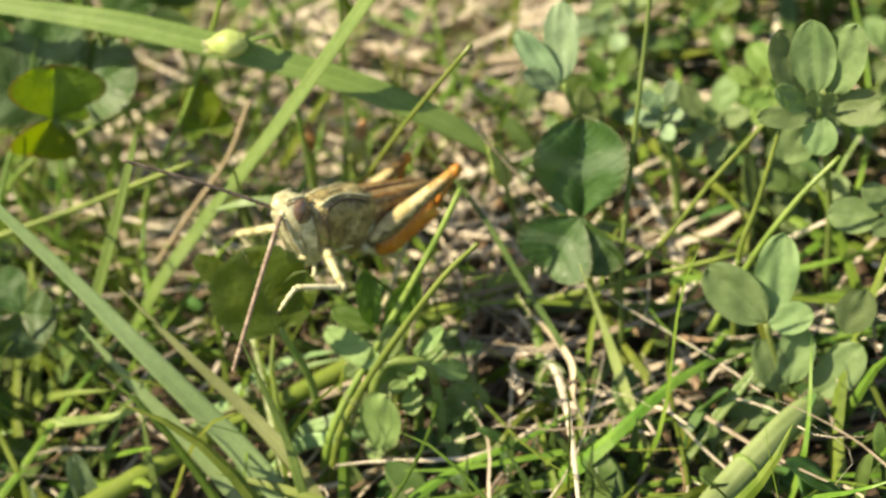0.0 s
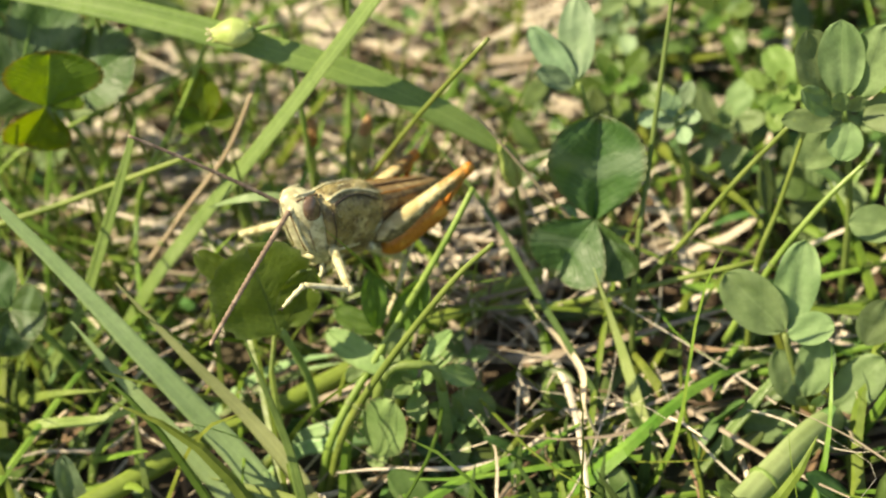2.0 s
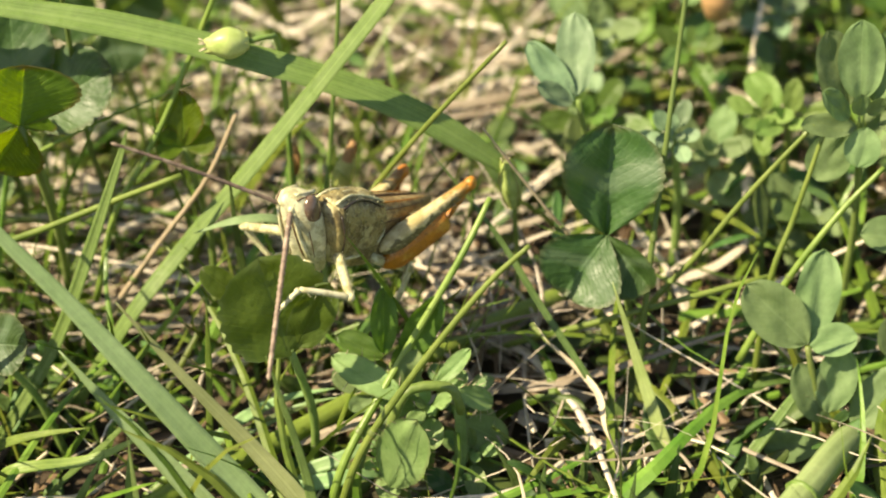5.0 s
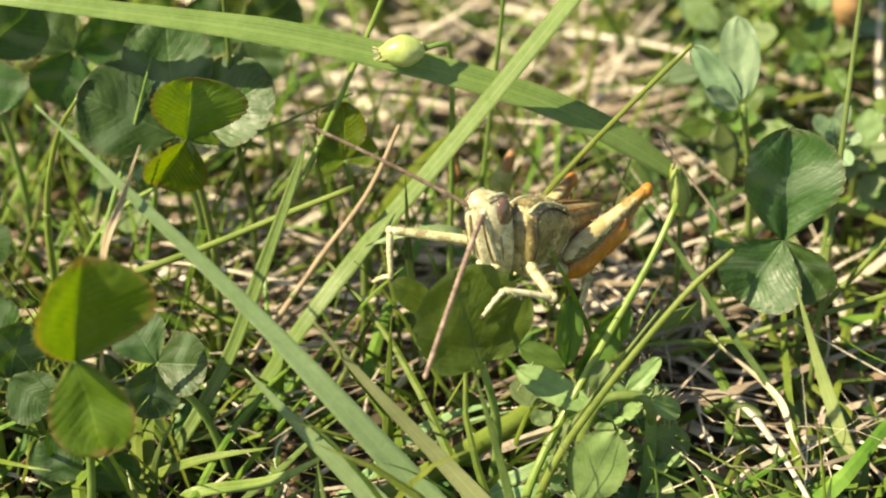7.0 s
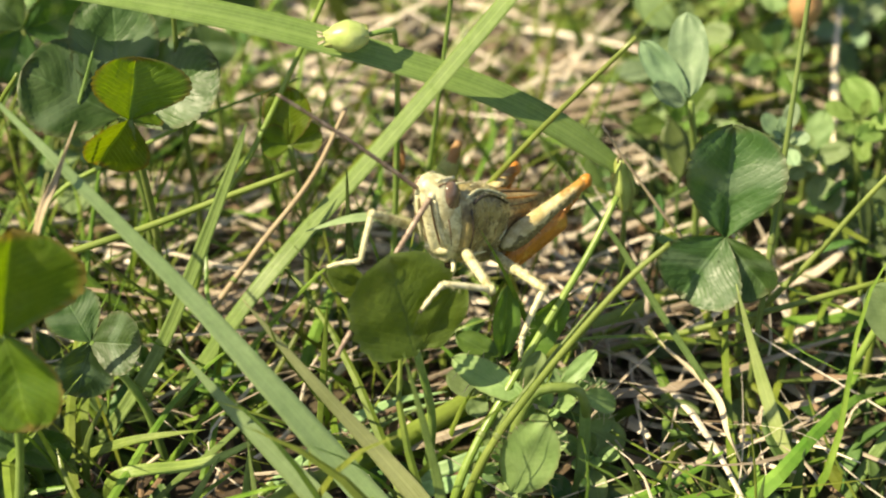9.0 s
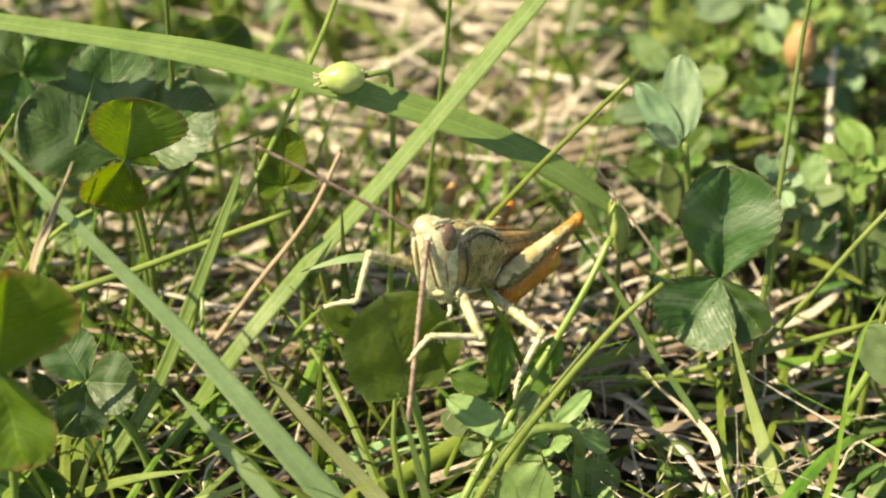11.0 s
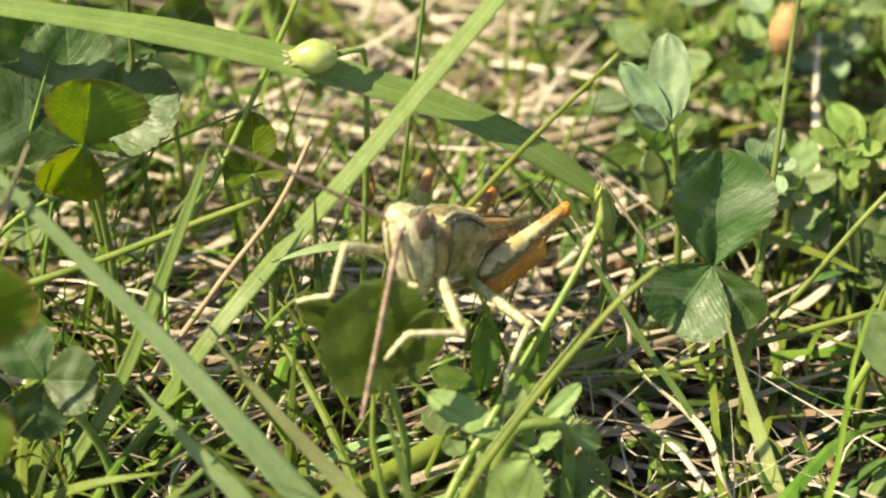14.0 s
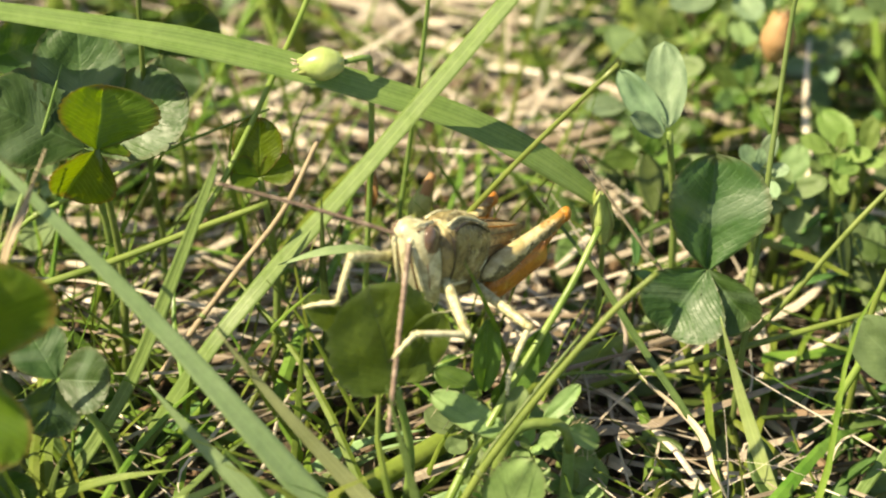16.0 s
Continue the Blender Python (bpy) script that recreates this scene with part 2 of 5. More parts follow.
EYE = eye_material()


def thigh_material():
    """Hind thigh: cream blotched upper half, olive lower half, orange towards the knee."""
    m = Nodes("hopper_thigh")
    uv = m.add("SeparateXYZ", Vector=m.coord("UV"))
    u, v = uv.outputs[0], uv.outputs[1]
    rough_edge = m.math("MULTIPLY", m.math("SUBTRACT", m.noise(1500, 5, 0.7), 0.5), 1.5)
    olive = m.mix(m.ramp(m.noise(1600, 5, 0.7), (0.42, 0.0), (0.58, 1.0)), (0.12, 0.10, 0.042), (0.24, 0.205, 0.095))
    cream = m.mix(m.ramp(m.noise(1300, 4), (0.45, 0.0), (0.6, 1.0)), (0.66, 0.57, 0.30), (0.46, 0.37, 0.16))
    orange = m.mix(m.ramp(m.noise(900, 4), (0.4, 0.0), (0.6, 1.0)), (0.44, 0.225, 0.045), (0.24, 0.11, 0.02))
    upper = m.ramp(m.math("ADD", v, rough_edge), (0.66, 0.0), (0.70, 1.0))
    col = m.mix(upper, olive, cream)
    knee = m.ramp(m.math("ADD", u, m.math("MULTIPLY", rough_edge, 0.5)), (0.70, 0.0), (0.86, 1.0))
    col = m.mix(knee, col, orange)
    m.link(col, m.bsdf.inputs["Base Color"])
    m.bsdf.inputs["Roughness"].default_value = 0.48
    m.bump(m.noise(2600, 4), 0.8, 0.1)
    return m.mat


SKIN_THIGH = thigh_material()

# ---------------------------------------------------------------- mesh helpers


def make(name, verts, faces, material, parent=None, label="", uvs=None, origin=None, smooth=True):
    """One mesh object. verts are in millimetres in the space of the root thing; origin is the object's own place there."""
    o = Vector(origin) if origin is not None else Vector((0, 0, 0))
    me = bpy.data.meshes.new(name)
    me.from_pydata([tuple((Vector(v) - o) * K) for v in verts], [], faces)
    if uvs is not None:
        lay = me.uv_layers.new(name="uv")
        for lp in me.loops:
            lay.data[lp.index].uv = uvs[lp.vertex_index]
    me.materials.append(material)
    if smooth:
        me.polygons.foreach_set("use_smooth", [True] * len(me.polygons))
    bm = bmesh.new()
    bm.from_mesh(me)
    bmesh.ops.recalc_face_normals(bm, faces=bm.faces)
    bm.to_mesh(me)
    bm.free()
    ob = new(name, me)
    base = Vector((0, 0, 0))
    if parent is not None:
        ob.parent = parent
        base = Vector(parent.get("at_mm", (0, 0, 0)))
    ob.location = (o - base) * K
    ob["at_mm"] = tuple(o)
    if label:
        ob["label"] = label
    return ob


def root(name, at, label, category, group=""):
    ob = new(name)
    ob.empty_display_size = 0.002
    ob.location = Vector(at) * K
    ob["at_mm"] = tuple(at)
    return tagged(ob, label, category, group)


def spline(pts, n):
    """Points along a smooth curve through pts."""
    p = [Vector(q) for q in pts]
    if len(p) == 2:
        return [p[0].lerp(p[1], i / n) for i in range(n + 1)]
    p = [p[0] * 2 - p[1]] + p + [p[-1] * 2 - p[-2]]
    out = []
    segs = len(p) - 3
    for i in range(n + 1):
        s = min(i / n * segs, segs - 1e-6)
        k, f = int(s), s - int(s)
        a, b, c, d = p[k:k + 4]
        out.append(0.5 * (2 * b + (c - a) * f + (2 * a - 5 * b + 4 * c - d) * f * f + (3 * b - a - 3 * c + d) * f ** 3))
    return out


def tangents(c):
    return [(c[min(i + 1, len(c) - 1)] - c[max(i - 1, 0)]).normalized() for i in range(len(c))]


def tube_data(pts, r0, r1, sides=8, n=14, swell=None):
    c = spline(pts, n)
    t = tangents(c)
    verts, faces, uvs = [], [], []
    ref = Vector((0.3, -0.8, 0.5)).normalized()
    for i, (p, d) in enumerate(zip(c, t)):
        a = d.cross(ref)
        if a.length < 0.05:
            a = d.cross(Vector((1, 0, 0)))
        a.normalize()
        b = a.cross(d)
        f = i / n
        r = r0 + (r1 - r0) * f
        if swell:
            r *= swell(f)
        for k in range(sides):
            w = 2 * math.pi * k / sides
            verts.append(p + (a * math.cos(w) + b * math.sin(w)) * r)
            uvs.append((f, k / sides))
    for i in range(n):
        for k in range(sides):
            q = (k + 1) % sides
            faces.append((i * sides + k, i * sides + q, (i + 1) * sides + q, (i + 1) * sides + k))
    faces.append(tuple(range(sides))[::-1])
    faces.append(tuple(n * sides + k for k in range(sides)))
    return verts, faces, uvs


def tube(name, pts, r0, r1, material, parent=None, label="", sides=8, n=14, swell=None):
    v, f, u = tube_data(pts, r0, r1, sides, n, swell)
    return make(name, v, f, material, parent, label, u, pts[0])


def blade_data(pts, width, facing=(0, -0.65, 0.75), fold=0.18, twist=0.0, tip=0.35, root_w=0.8, n=26, thick=0.06):
    """A grass blade along pts, the last of which is its tip: keeled, tapering, of real thickness."""
    c = spline(pts, n)
    t = tangents(c)
    fac = Vector(facing)
    row = (-1.0, -0.55, 0.0, 0.55, 1.0)
    verts, faces, uvs = [], [], []
    for i, (p, d) in enumerate(zip(c, t)):
        f = i / n
        side = d.cross(fac).normalized()
        side = Matrix.Rotation(twist * (f - 0.5), 3, d) @ side
        nrm = side.cross(d)
        w = width / 2 * min(1.0, root_w + (1 - root_w) * f * 3) * min(1.0, max(0.02, (1 - f) / tip) ** 0.75)
        for up in (0.5, -0.5):
            for j in (row if up > 0 else row[::-1]):
                verts.append(p + side * (w * j) + nrm * (fold * w * (abs(j) - 0.5) + up * thick * (1.15 - 0.9 * abs(j))))
                uvs.append((f, 0.5 + 0.5 * j))
    m = 10
    for i in range(n):
        for k in range(m):
            q = (k + 1) % m
            faces.append((i * m + k, i * m + q, (i + 1) * m + q, (i + 1) * m + k))
    faces.append(tuple(range(m))[::-1])
    faces.append(tuple(n * m + k for k in range(m)))
    return verts, faces, uvs


def blade(pts, width, material, label, category="grass", name="grass_plant", **kw):
    t = root(name, pts[0], label, category, "grass")
    v, f, u = blade_data(pts, width, **kw)
    make("blade", v, f, material, t, "", u, pts[0])
    a, b = Vector(pts[0]), Vector(pts[1])
    b = a + (b - a) * min(1.0, 2.2 / (b - a).length)
    tube("sheath", [pts[0], tuple(b)], width * 0.42, width * 0.3, STALK, t, "pale sheath round the foot of the blade", sides=8, n=5)
    return t


def stalk(pts, r0, r1, material, label, name="grass_plant", category="grass"):
    t = root(name, pts[0], label, category, "grass")
    tube("stalk", pts, r0, r1, material, t, sides=10, n=22)
    k = spline(pts, 12)
    tube("node", [tuple(k[4]), tuple(k[4].lerp(k[5], 0.16))], r0 * 1.12, r0 * 1.08, STALK, t, "paler swollen joint of the stalk", sides=10, n=4)
    return t


def leaflet(name, base, tip, facing, width, material, parent=None, label="", shape="clover", fold=0.15, curl=0.0, notch=0.05, teeth=0.0, cup=0.0, bites=()):
    """A leaf from base to tip, turned to facing: folded at its rib, with an outline of its kind and a raised midrib."""
    b, e = Vector(base), Vector(tip)
    axis = e - b
    length = axis.length
    axis.normalize()
    side = axis.cross(Vector(facing)).normalized()
    nrm = side.cross(axis)
    nu, nv = (44, 14) if shape == "clover" else (16, 10)
    pleat = 0.012 * length if shape == "clover" else 0.0
    top, uvs = [], []
    seed = random.random() * 50
    for i in range(nu + 1):
        u = i / nu
        peak = {"clover": 0.60, "oval": 0.52, "round": 0.50, "pointed": 0.40}[shape]
        x = (u - peak) / (1 - peak) if u > peak else (peak - u) / peak
        power = {"clover": (1.25, 0.5), "oval": (1.0, 0.52), "round": (0.55, 0.5), "pointed": (0.8, 0.95)}[shape]
        hw = width / 2 * max(0.0, 1 - x ** 2) ** (power[1] if u > peak else power[0] * 0.62)
        if shape == "clover" and u <= peak:
            hw = width / 2 * math.sin(math.pi / 2 * min(1.0, u / peak + 0.02)) ** 0.9
        hw = max(hw, 0.03)
        for j in range(nv + 1):
            v = 2 * j / nv - 1
            al = u * length * (1 - notch * (1 - abs(v)) ** 2 * u ** 4)
            wob = noise.noise(Vector((u * 3 + seed, v * 2, 0))) * 0.05 * length
            w = hw
            if teeth and abs(v) == 1:
                w *= 1 + teeth * (1 if i % (4 if nu > 16 else 2) < nu // 22 + 1 else -1)
            for bu, bv, br in bites:
                if (u - bu) ** 2 + (v - bv) ** 2 * 0.25 < br ** 2:
                    w *= 0.86
            top.append(b + axis * al + side * (w * v) + nrm * (fold * hw * abs(v) + curl * length * u * u + wob + cup * length * (1 - v * v) * u * (1 - u)
                                                               + pleat * math.sin(2 * math.pi * (8.5 * u - 2.8 * abs(v))) * min(1.0, 3 * abs(v)) * min(1.0, 3 * u)))
            uvs.append((u, 0.5 + 0.5 * v))
    m = nv + 1
    cnt = len(top)
    verts = list(top)
    faces = [(i * m + j, i * m + j + 1, (i + 1) * m + j + 1, (i + 1) * m + j) for i in range(nu) for j in range(nv)]
    # the midrib stands out below the thin blade
    for i in range(nu + 1):
        c = top[i * m + nv // 2]
        r = 0.12 * (1 - 0.8 * i / nu)
        verts += [c + side * r - nrm * 0.012, c - nrm * (r * 1.3), c - side * r - nrm * 0.012]
        uvs += [(i / nu, 0.5)] * 3
    for i in range(nu):
        a = cnt + i * 3
        faces += [(a, a + 1, a + 4, a + 3), (a + 1, a + 2, a + 5, a + 4)]
    return make(name, verts, faces, material, parent, label, uvs, base)

# ---------------------------------------------------------------- ground


def ground_height(x, y):
    """Height of the soil in millimetres."""
    return -1.6 + 1.5 * noise.noise(Vector((x * 0.05, y * 0.05, 3))) + 0.7 * noise.noise(Vector((x * 0.19, y * 0.19, 7))) + 0.3 * noise.noise(Vector((x * 0.6, y * 0.6, 1)))


def build_ground():
    n = 190
    grid = [math.sinh((i / n * 2 - 1) * 6.2) / math.sinh(6.2) * 30000 + (i / n * 2 - 1) * 75 for i in range(n + 1)]
    verts = [(x, y + 25, ground_height(x, y + 25) if abs(x) < 400 and abs(y) < 400 else -1.6) for y in grid for x in grid]
    m = n + 1
    faces = [(j * m + i, j * m + i + 1, (j + 1) * m + i + 1, (j + 1) * m + i) for j in range(n) for i in range(n)]
    tagged(make("ground", verts, faces, SOIL), "dark brown crumbly soil between the grass stems", "ground", kind="structure")


build_ground()


def scatter(name, count, area, length, width, lift, flat, material, label, category, seed, bend=0.25, keep=None, along=0.0):
    """Many thin three-sided strips, lying or standing, joined as one mesh of kind stuff."""
    rng = random.Random(seed)
    verts, faces = [], []
    x0, x1, y0, y1 = area
    made = 0
    while made < count:
        x, y = rng.uniform(x0, x1), rng.uniform(y0, y1)
        if keep and rng.random() > keep(x, y):
            continue
        made += 1
        ln = rng.uniform(*length)
        w = rng.uniform(*width)
        az = rng.uniform(0, 2 * math.pi)
        if along:
            az = rng.gauss(0.15, along) + (math.pi if rng.random() < 0.5 else 0)
        el = radians(rng.uniform(*flat))
        d = Vector((math.cos(az) * math.cos(el), math.sin(az) * math.cos(el), math.sin(el)))
        p = Vector((x, y, ground_height(x, y) + rng.uniform(*lift)))
        side = d.cross(Vector((0, 0, 1)))
        side.normalize()
        up = side.cross(d)
        b1, b2 = rng.uniform(-bend, bend), rng.uniform(-bend, bend)
        b3 = rng.uniform(-bend, bend)
        roll = rng.uniform(-0.9, 0.9)
        s2 = side * math.cos(roll) + up * math.sin(roll)
        u2 = up * math.cos(roll) - side * math.sin(roll)
        k = len(verts)
        segs = 7
        for i in range(segs + 1):
            f = i / segs
            c = p + d * (ln * f) + side * (b1 * ln * f * f + b3 * ln * 0.16 * math.sin(f * 5.5)) + Vector((0, 0, 1)) * (b2 * (1.0 if el > 0.4 else 0.22) * ln * f * f - (0.5 * abs(b2) * ln * f ** 3 if el > 0.4 else 0))
            hw = w / 2 * (1 - f) ** 0.5 if el > 0.4 else w / 2 * (1 - 0.75 * f * f)
            hw = max(hw, 0.02)
            verts += [c + s2 * hw, c - s2 * hw, c + u2 * (hw * 0.35)]
        for i in range(segs):
            a = k + i * 3
            faces += [(a, a + 1, a + 4, a + 3), (a + 1, a + 2, a + 5, a + 4), (a + 2, a, a + 3, a + 5)]
        faces += [(k, k + 2, k + 1), (k + segs * 3, k + segs * 3 + 1, k + segs * 3 + 2)]
    me = bpy.data.meshes.new(name)
    me.from_pydata([tuple(v * K) for v in verts], [], faces)
    me.materials.append(material)
    return tagged(new(name, me), label, category, kind="stuff")


WIDE = (-62, 78, -22, 120)
MID = lambda x, y: -17 < x < 24 and y > 2
BARE = lambda x, y: -19 < x < 13 and -16 < y < -2
scatter("straw_litter", 1950, WIDE, (6, 24), (0.25, 0.8), (0.0, 4.6), (-6, 14), STRAW, "bleached dry straw and dead grass lying on the soil", "straw", 11, bend=0.35, keep=lambda x, y: 0.2 if 5 < x < 22 and -7 < y < 0 else 0.012 if y < 0 or (x < 3 and y < 7) else (0.8 if y < 13 else 1.0 if x < 9 else 0.35) if MID(x, y) else 0.16 if x > 24 else 0.24, along=0.75)
scatter("fine_straw", 130, (-30, 44, -18, 6), (4, 14), (0.1, 0.36), (0.0, 4.2), (-12, 30), STRAW, "fine curled straw and dead rootlets near the soil", "straw", 19, bend=0.9)
scatter("dry_leaf_flakes", 90, WIDE, (2, 5), (0.6, 1.3), (0.0, 2.2), (-25, 35), STRAW, "pale flakes of dead leaf between the straw", "litter", 16, keep=lambda x, y: 0.4 if y < -1 else 1.0)
scatter("brown_litter", 1900, WIDE, (3, 12), (0.2, 0.9), (-0.2, 2.2), (-10, 22), BROWN_LITTER, "brown decaying grass and crumbs on the soil", "litter", 12)
scatter("low_grass", 1250, WIDE, (7, 19), (0.5, 1.5), (-0.3, 0.3), (18, 68), GRASS_STUFF, "short green grass shoots growing between the straw", "grass", 13, bend=0.5, keep=lambda x, y: 0.12 if BARE(x, y) else 0.2 if MID(x, y) and y < 34 else 0.6 if x < -10 or y > 12 else 0.5)
scatter("thin_grass", 420, (-48, 8, -9, 34), (9, 20), (0.28, 0.6), (-0.3, 0.3), (38, 80), GRASS_STUFF, "slender upright grass shoots between the dead straw", "grass", 18, bend=0.35, keep=lambda x, y: 0.25 if BARE(x, y) else 1.0)
scatter("fallen_green_grass", 430, WIDE, (10, 28), (0.3, 0.95), (1.0, 5.5), (-4, 16), GRASS_STUFF, "green grass blades fallen across the straw", "grass", 15, bend=0.3, keep=lambda x, y: 0.2 if BARE(x, y) else 1.0)
scatter("far_grass", 900, (-75, 95, 36, 130), (8, 20), (0.6, 2.0), (-0.3, 0.3), (20, 80), GRASS_STUFF, "soft green grass farther back in the meadow", "grass", 14, bend=0.6)


def low_leaves(count, area, size, high, seed, label, keep=None):
    """Small folded oval leaves on short stalks, standing at all angles between the grass; one mesh of kind stuff."""
    rng = random.Random(seed)
    verts, faces = [], []
    made = 0
    while made < count:
        x, y = rng.uniform(area[0], area[1]), rng.uniform(area[2], area[3])
        if keep and rng.random() > keep(x, y):
            continue
        made += 1
        ln = rng.uniform(*size)
        wd = ln * rng.uniform(0.34, 0.62)
        az, el = rng.uniform(0, 2 * math.pi), radians(rng.uniform(-15, 65))
        d = Vector((math.cos(az) * math.cos(el), math.sin(az) * math.cos(el), math.sin(el)))
        side = d.cross(Vector((rng.uniform(-0.5, 0.5), rng.uniform(-0.5, 0.5), 1))).normalized()
        up = side.cross(d)
        p = Vector((x, y, ground_height(x, y) + rng.uniform(*high)))
        fold, curl = rng.uniform(0.05, 0.45), rng.uniform(-0.3, 0.15)
        k = len(verts)
        n = 7
        for i in range(n + 1):
            f = i / n
            hw = max(0.05, wd / 2 * math.sin(math.pi * (0.04 + 0.93 * f)) ** 0.7 * (0.75 + 0.35 * f))
            c = p + d * (ln * f) + up * (curl * ln * f * f)
            for a in (-1.0, -0.55, 0.0, 0.55, 1.0):
                verts.append(c + side * (hw * a) + up * (fold * hw * abs(a)))
            verts.append(c - up * 0.09)
        for i in range(n):
            a, b = k + i * 6, k + i * 6 + 6
            for q in range(4):
                faces.append((a + q, a + q + 1, b + q + 1, b + q))
            faces += [(a + 4, a + 5, b + 5, b + 4), (a + 5, a, b, b + 5)]
        foot = Vector((x - d.x * 1.5, y - d.y * 1.5, ground_height(x, y) - 0.3))
        m = len(verts)
        for q in (foot, p + d * 0.1):
            verts += [q + side * 0.14, q - side * 0.14, q + up * 0.16]
        faces += [(m, m + 1, m + 4, m + 3), (m + 1, m + 2, m + 5, m + 4), (m + 2, m, m + 3, m + 5)]
    me = bpy.data.meshes.new("low_leaves")
    me.from_pydata([tuple(v * K) for v in verts], [], faces)
    me.materials.append(LEAF_STUFF)
    me.polygons.foreach_set("use_smooth", [True] * len(me.polygons))
    return tagged(new("low_leaves", me), label, "leaves", kind="stuff")


low_leaves(430, (-50, 48, -22, 8), (1.8, 4.6), (0.2, 3.4), 51, "small green herb leaves low between the grass blades", keep=lambda x, y: 0.35 if -14 < x < 22 and y > -4 else 0.2 if BARE(x, y) else 1.0)
low_leaves(760, (-60, 80, 10, 80), (2.0, 5.0), (0.5, 9.0), 52, "green herb leaves in the meadow behind", keep=lambda x, y: 1.0 if x > 10 else 0.3 if x < -14 else 0.08)


def crumbs(count, seed):
    """Soil crumbs and small stones, joined as one mesh."""
    rng = random.Random(seed)
    verts, faces = [], []
    for _ in range(count):
        x, y = rng.uniform(-55, 70), rng.uniform(-20, 90)
        r = rng.uniform(0.25, 0.9) ** 1.3
        c = Vector((x, y, ground_height(x, y) + r * 0.3))
        k = len(verts)
        for i in range(5):
            a = math.pi * i / 4
            for j in range(7):
                b = 2 * math.pi * j / 7
                q = r * rng.uniform(0.75, 1.15)
                verts.append(c + Vector((math.sin(a) * math.cos(b) * q, math.sin(a) * math.sin(b) * q, math.cos(a) * q * 0.75)))
        for i in range(4):
            for j in range(7):
                n = (j + 1) % 7
                faces.append((k + i * 7 + j, k + i * 7 + n, k + i * 7 + 7 + n, k + i * 7 + 7 + j))
    me = bpy.data.meshes.new("soil_crumbs")
    me.from_pydata([tuple(v * K) for v in verts], [], faces)
    me.materials.append(BROWN_LITTER)
    tagged(new("soil_crumbs", me), "loose brown and beige soil crumbs and tiny stones", "soil", kind="stuff")


crumbs(900, 31)

# ---------------------------------------------------------------- single grass blades and stalks
blade([(-36, 12.8, 25.6), (-28.7, 11.0, 25.7), (-18.5, 10.0, 24.6), (-12.1, 9.3, 23.7), (-5.3, 8.5, 22.2), (1.5, 8.0, 20.1), (6.4, 7.7, 17.7), (10.5, 7.6, 14.7), (12.5, 7.6, 12.6)],
      1.75, GRASS, "broad arching green grass blade that carries a bud", facing=(-0.4, -0.5, 0.8), fold=0.34, tip=0.22, root_w=0.3, n=48)
blade([(-18.4, -0.9, -1.5), (-13.4, 0.5, 6.6), (-9.2, 3.0, 11.3), (-4.2, 4.9, 16.8), (0.8, 6.7, 22.6), (6.3, 8.4, 29.3), (9.8, 9.0, 33.9)],
      1.15, GRASS, "long slanting light green grass blade crossing another", facing=(-0.25, -0.55, 0.8), fold=0.14, tip=0.12, n=40)
blade([(2, -16, -1), (-2.2, -13.0, 2.2), (-5.5, -11.0, 5.4), (-10.3, -9.0, 11.0), (-14.6, -7.0, 15.6), (-21.2, -4.0, 21.9), (-26.2, -1.4, 26.2)],
      1.85, GRASS_BLUE, "large blue-green grass blade with a fine tip", facing=(-0.05, -0.6, 0.75), fold=0.22, tip=0.75, n=40)
blade([(-1.5, -16, -1.2), (-5.3, -13.0, 2.3), (-8.6, -11.0, 5.4), (-12.2, -9.0, 8.6), (-15.3, -7.1, 11.5)], 1.9, GRASS_BLUE,
      "pointed blue-green grass blade close to the ground", facing=(-0.45, -0.6, 0.66), fold=0.2, tip=0.8)
blade([(2, -14.5, -1), (-0.6, -12.0, 2.9), (-3.7, -10.0, 6.1), (-7.9, -8.5, 10.9), (-11.4, -7.3, 15.4)], 1.35, GRASS_RED,
      "grass blade with a reddish brown withering tip", facing=(-0.4, -0.6, 0.7), fold=0.2, tip=0.7)
blade([(-7.8, -4.6, -1.5), (-7.5, -4.4, 2.5), (-7.1, -4.0, 7.6), (-6.8, -3.8, 12.5)], 0.42, GRASS_THIN, "short narrow upright grass shoot", tip=0.3)
blade([(0.8, -15, -1), (0.1, -14.0, 4.0), (-0.4, -13.0, 7.1), (-1.5, -12.0, 11.8), (-2.3, -11.3, 14.8)], 0.8, GRASS, "narrow green grass blade in front of the chewed leaf", tip=0.8)
stalk([(-33, 0, 4), (-28.2, 1.0, 9.7), (-23.2, 1.5, 11.7), (-18.1, 2.5, 13.1), (-13.2, 3.2, 14.9), (-8.9, 3.8, 16.4)], 0.28, 0.18, GRASS_THIN, "thin pale green stalk leaning across the grass")
blade([(-24, -6, -1.5), (-20.2, -4.0, 2.8), (-17.1, -2.0, 7.4), (-14.7, 0.0, 12.7), (-12.3, 2.0, 18.6), (-11.6, 2.7, 20.6)], 0.85, GRASS,
      "upright slanting green grass blade", tip=0.4, fold=0.4)
stalk([(-16, 5.5, 5), (-14.3, 6.8, 10.9), (-12.2, 8.0, 14.3), (-10.4, 10.0, 17.3), (-7.3, 12.0, 23.8), (-6, 13, 27)], 0.23, 0.15, GRASS_THIN, "thin yellowish green grass stalk")
stalk([(-16, 2.5, 4), (-14.0, 4.0, 6.4), (-11.3, 6.0, 9.5), (-8.2, 8.0, 13.0), (-6.0, 9.8, 17.1)], 0.23, 0.15, STRAW_ONE, "dry whitish straw with a frayed end")
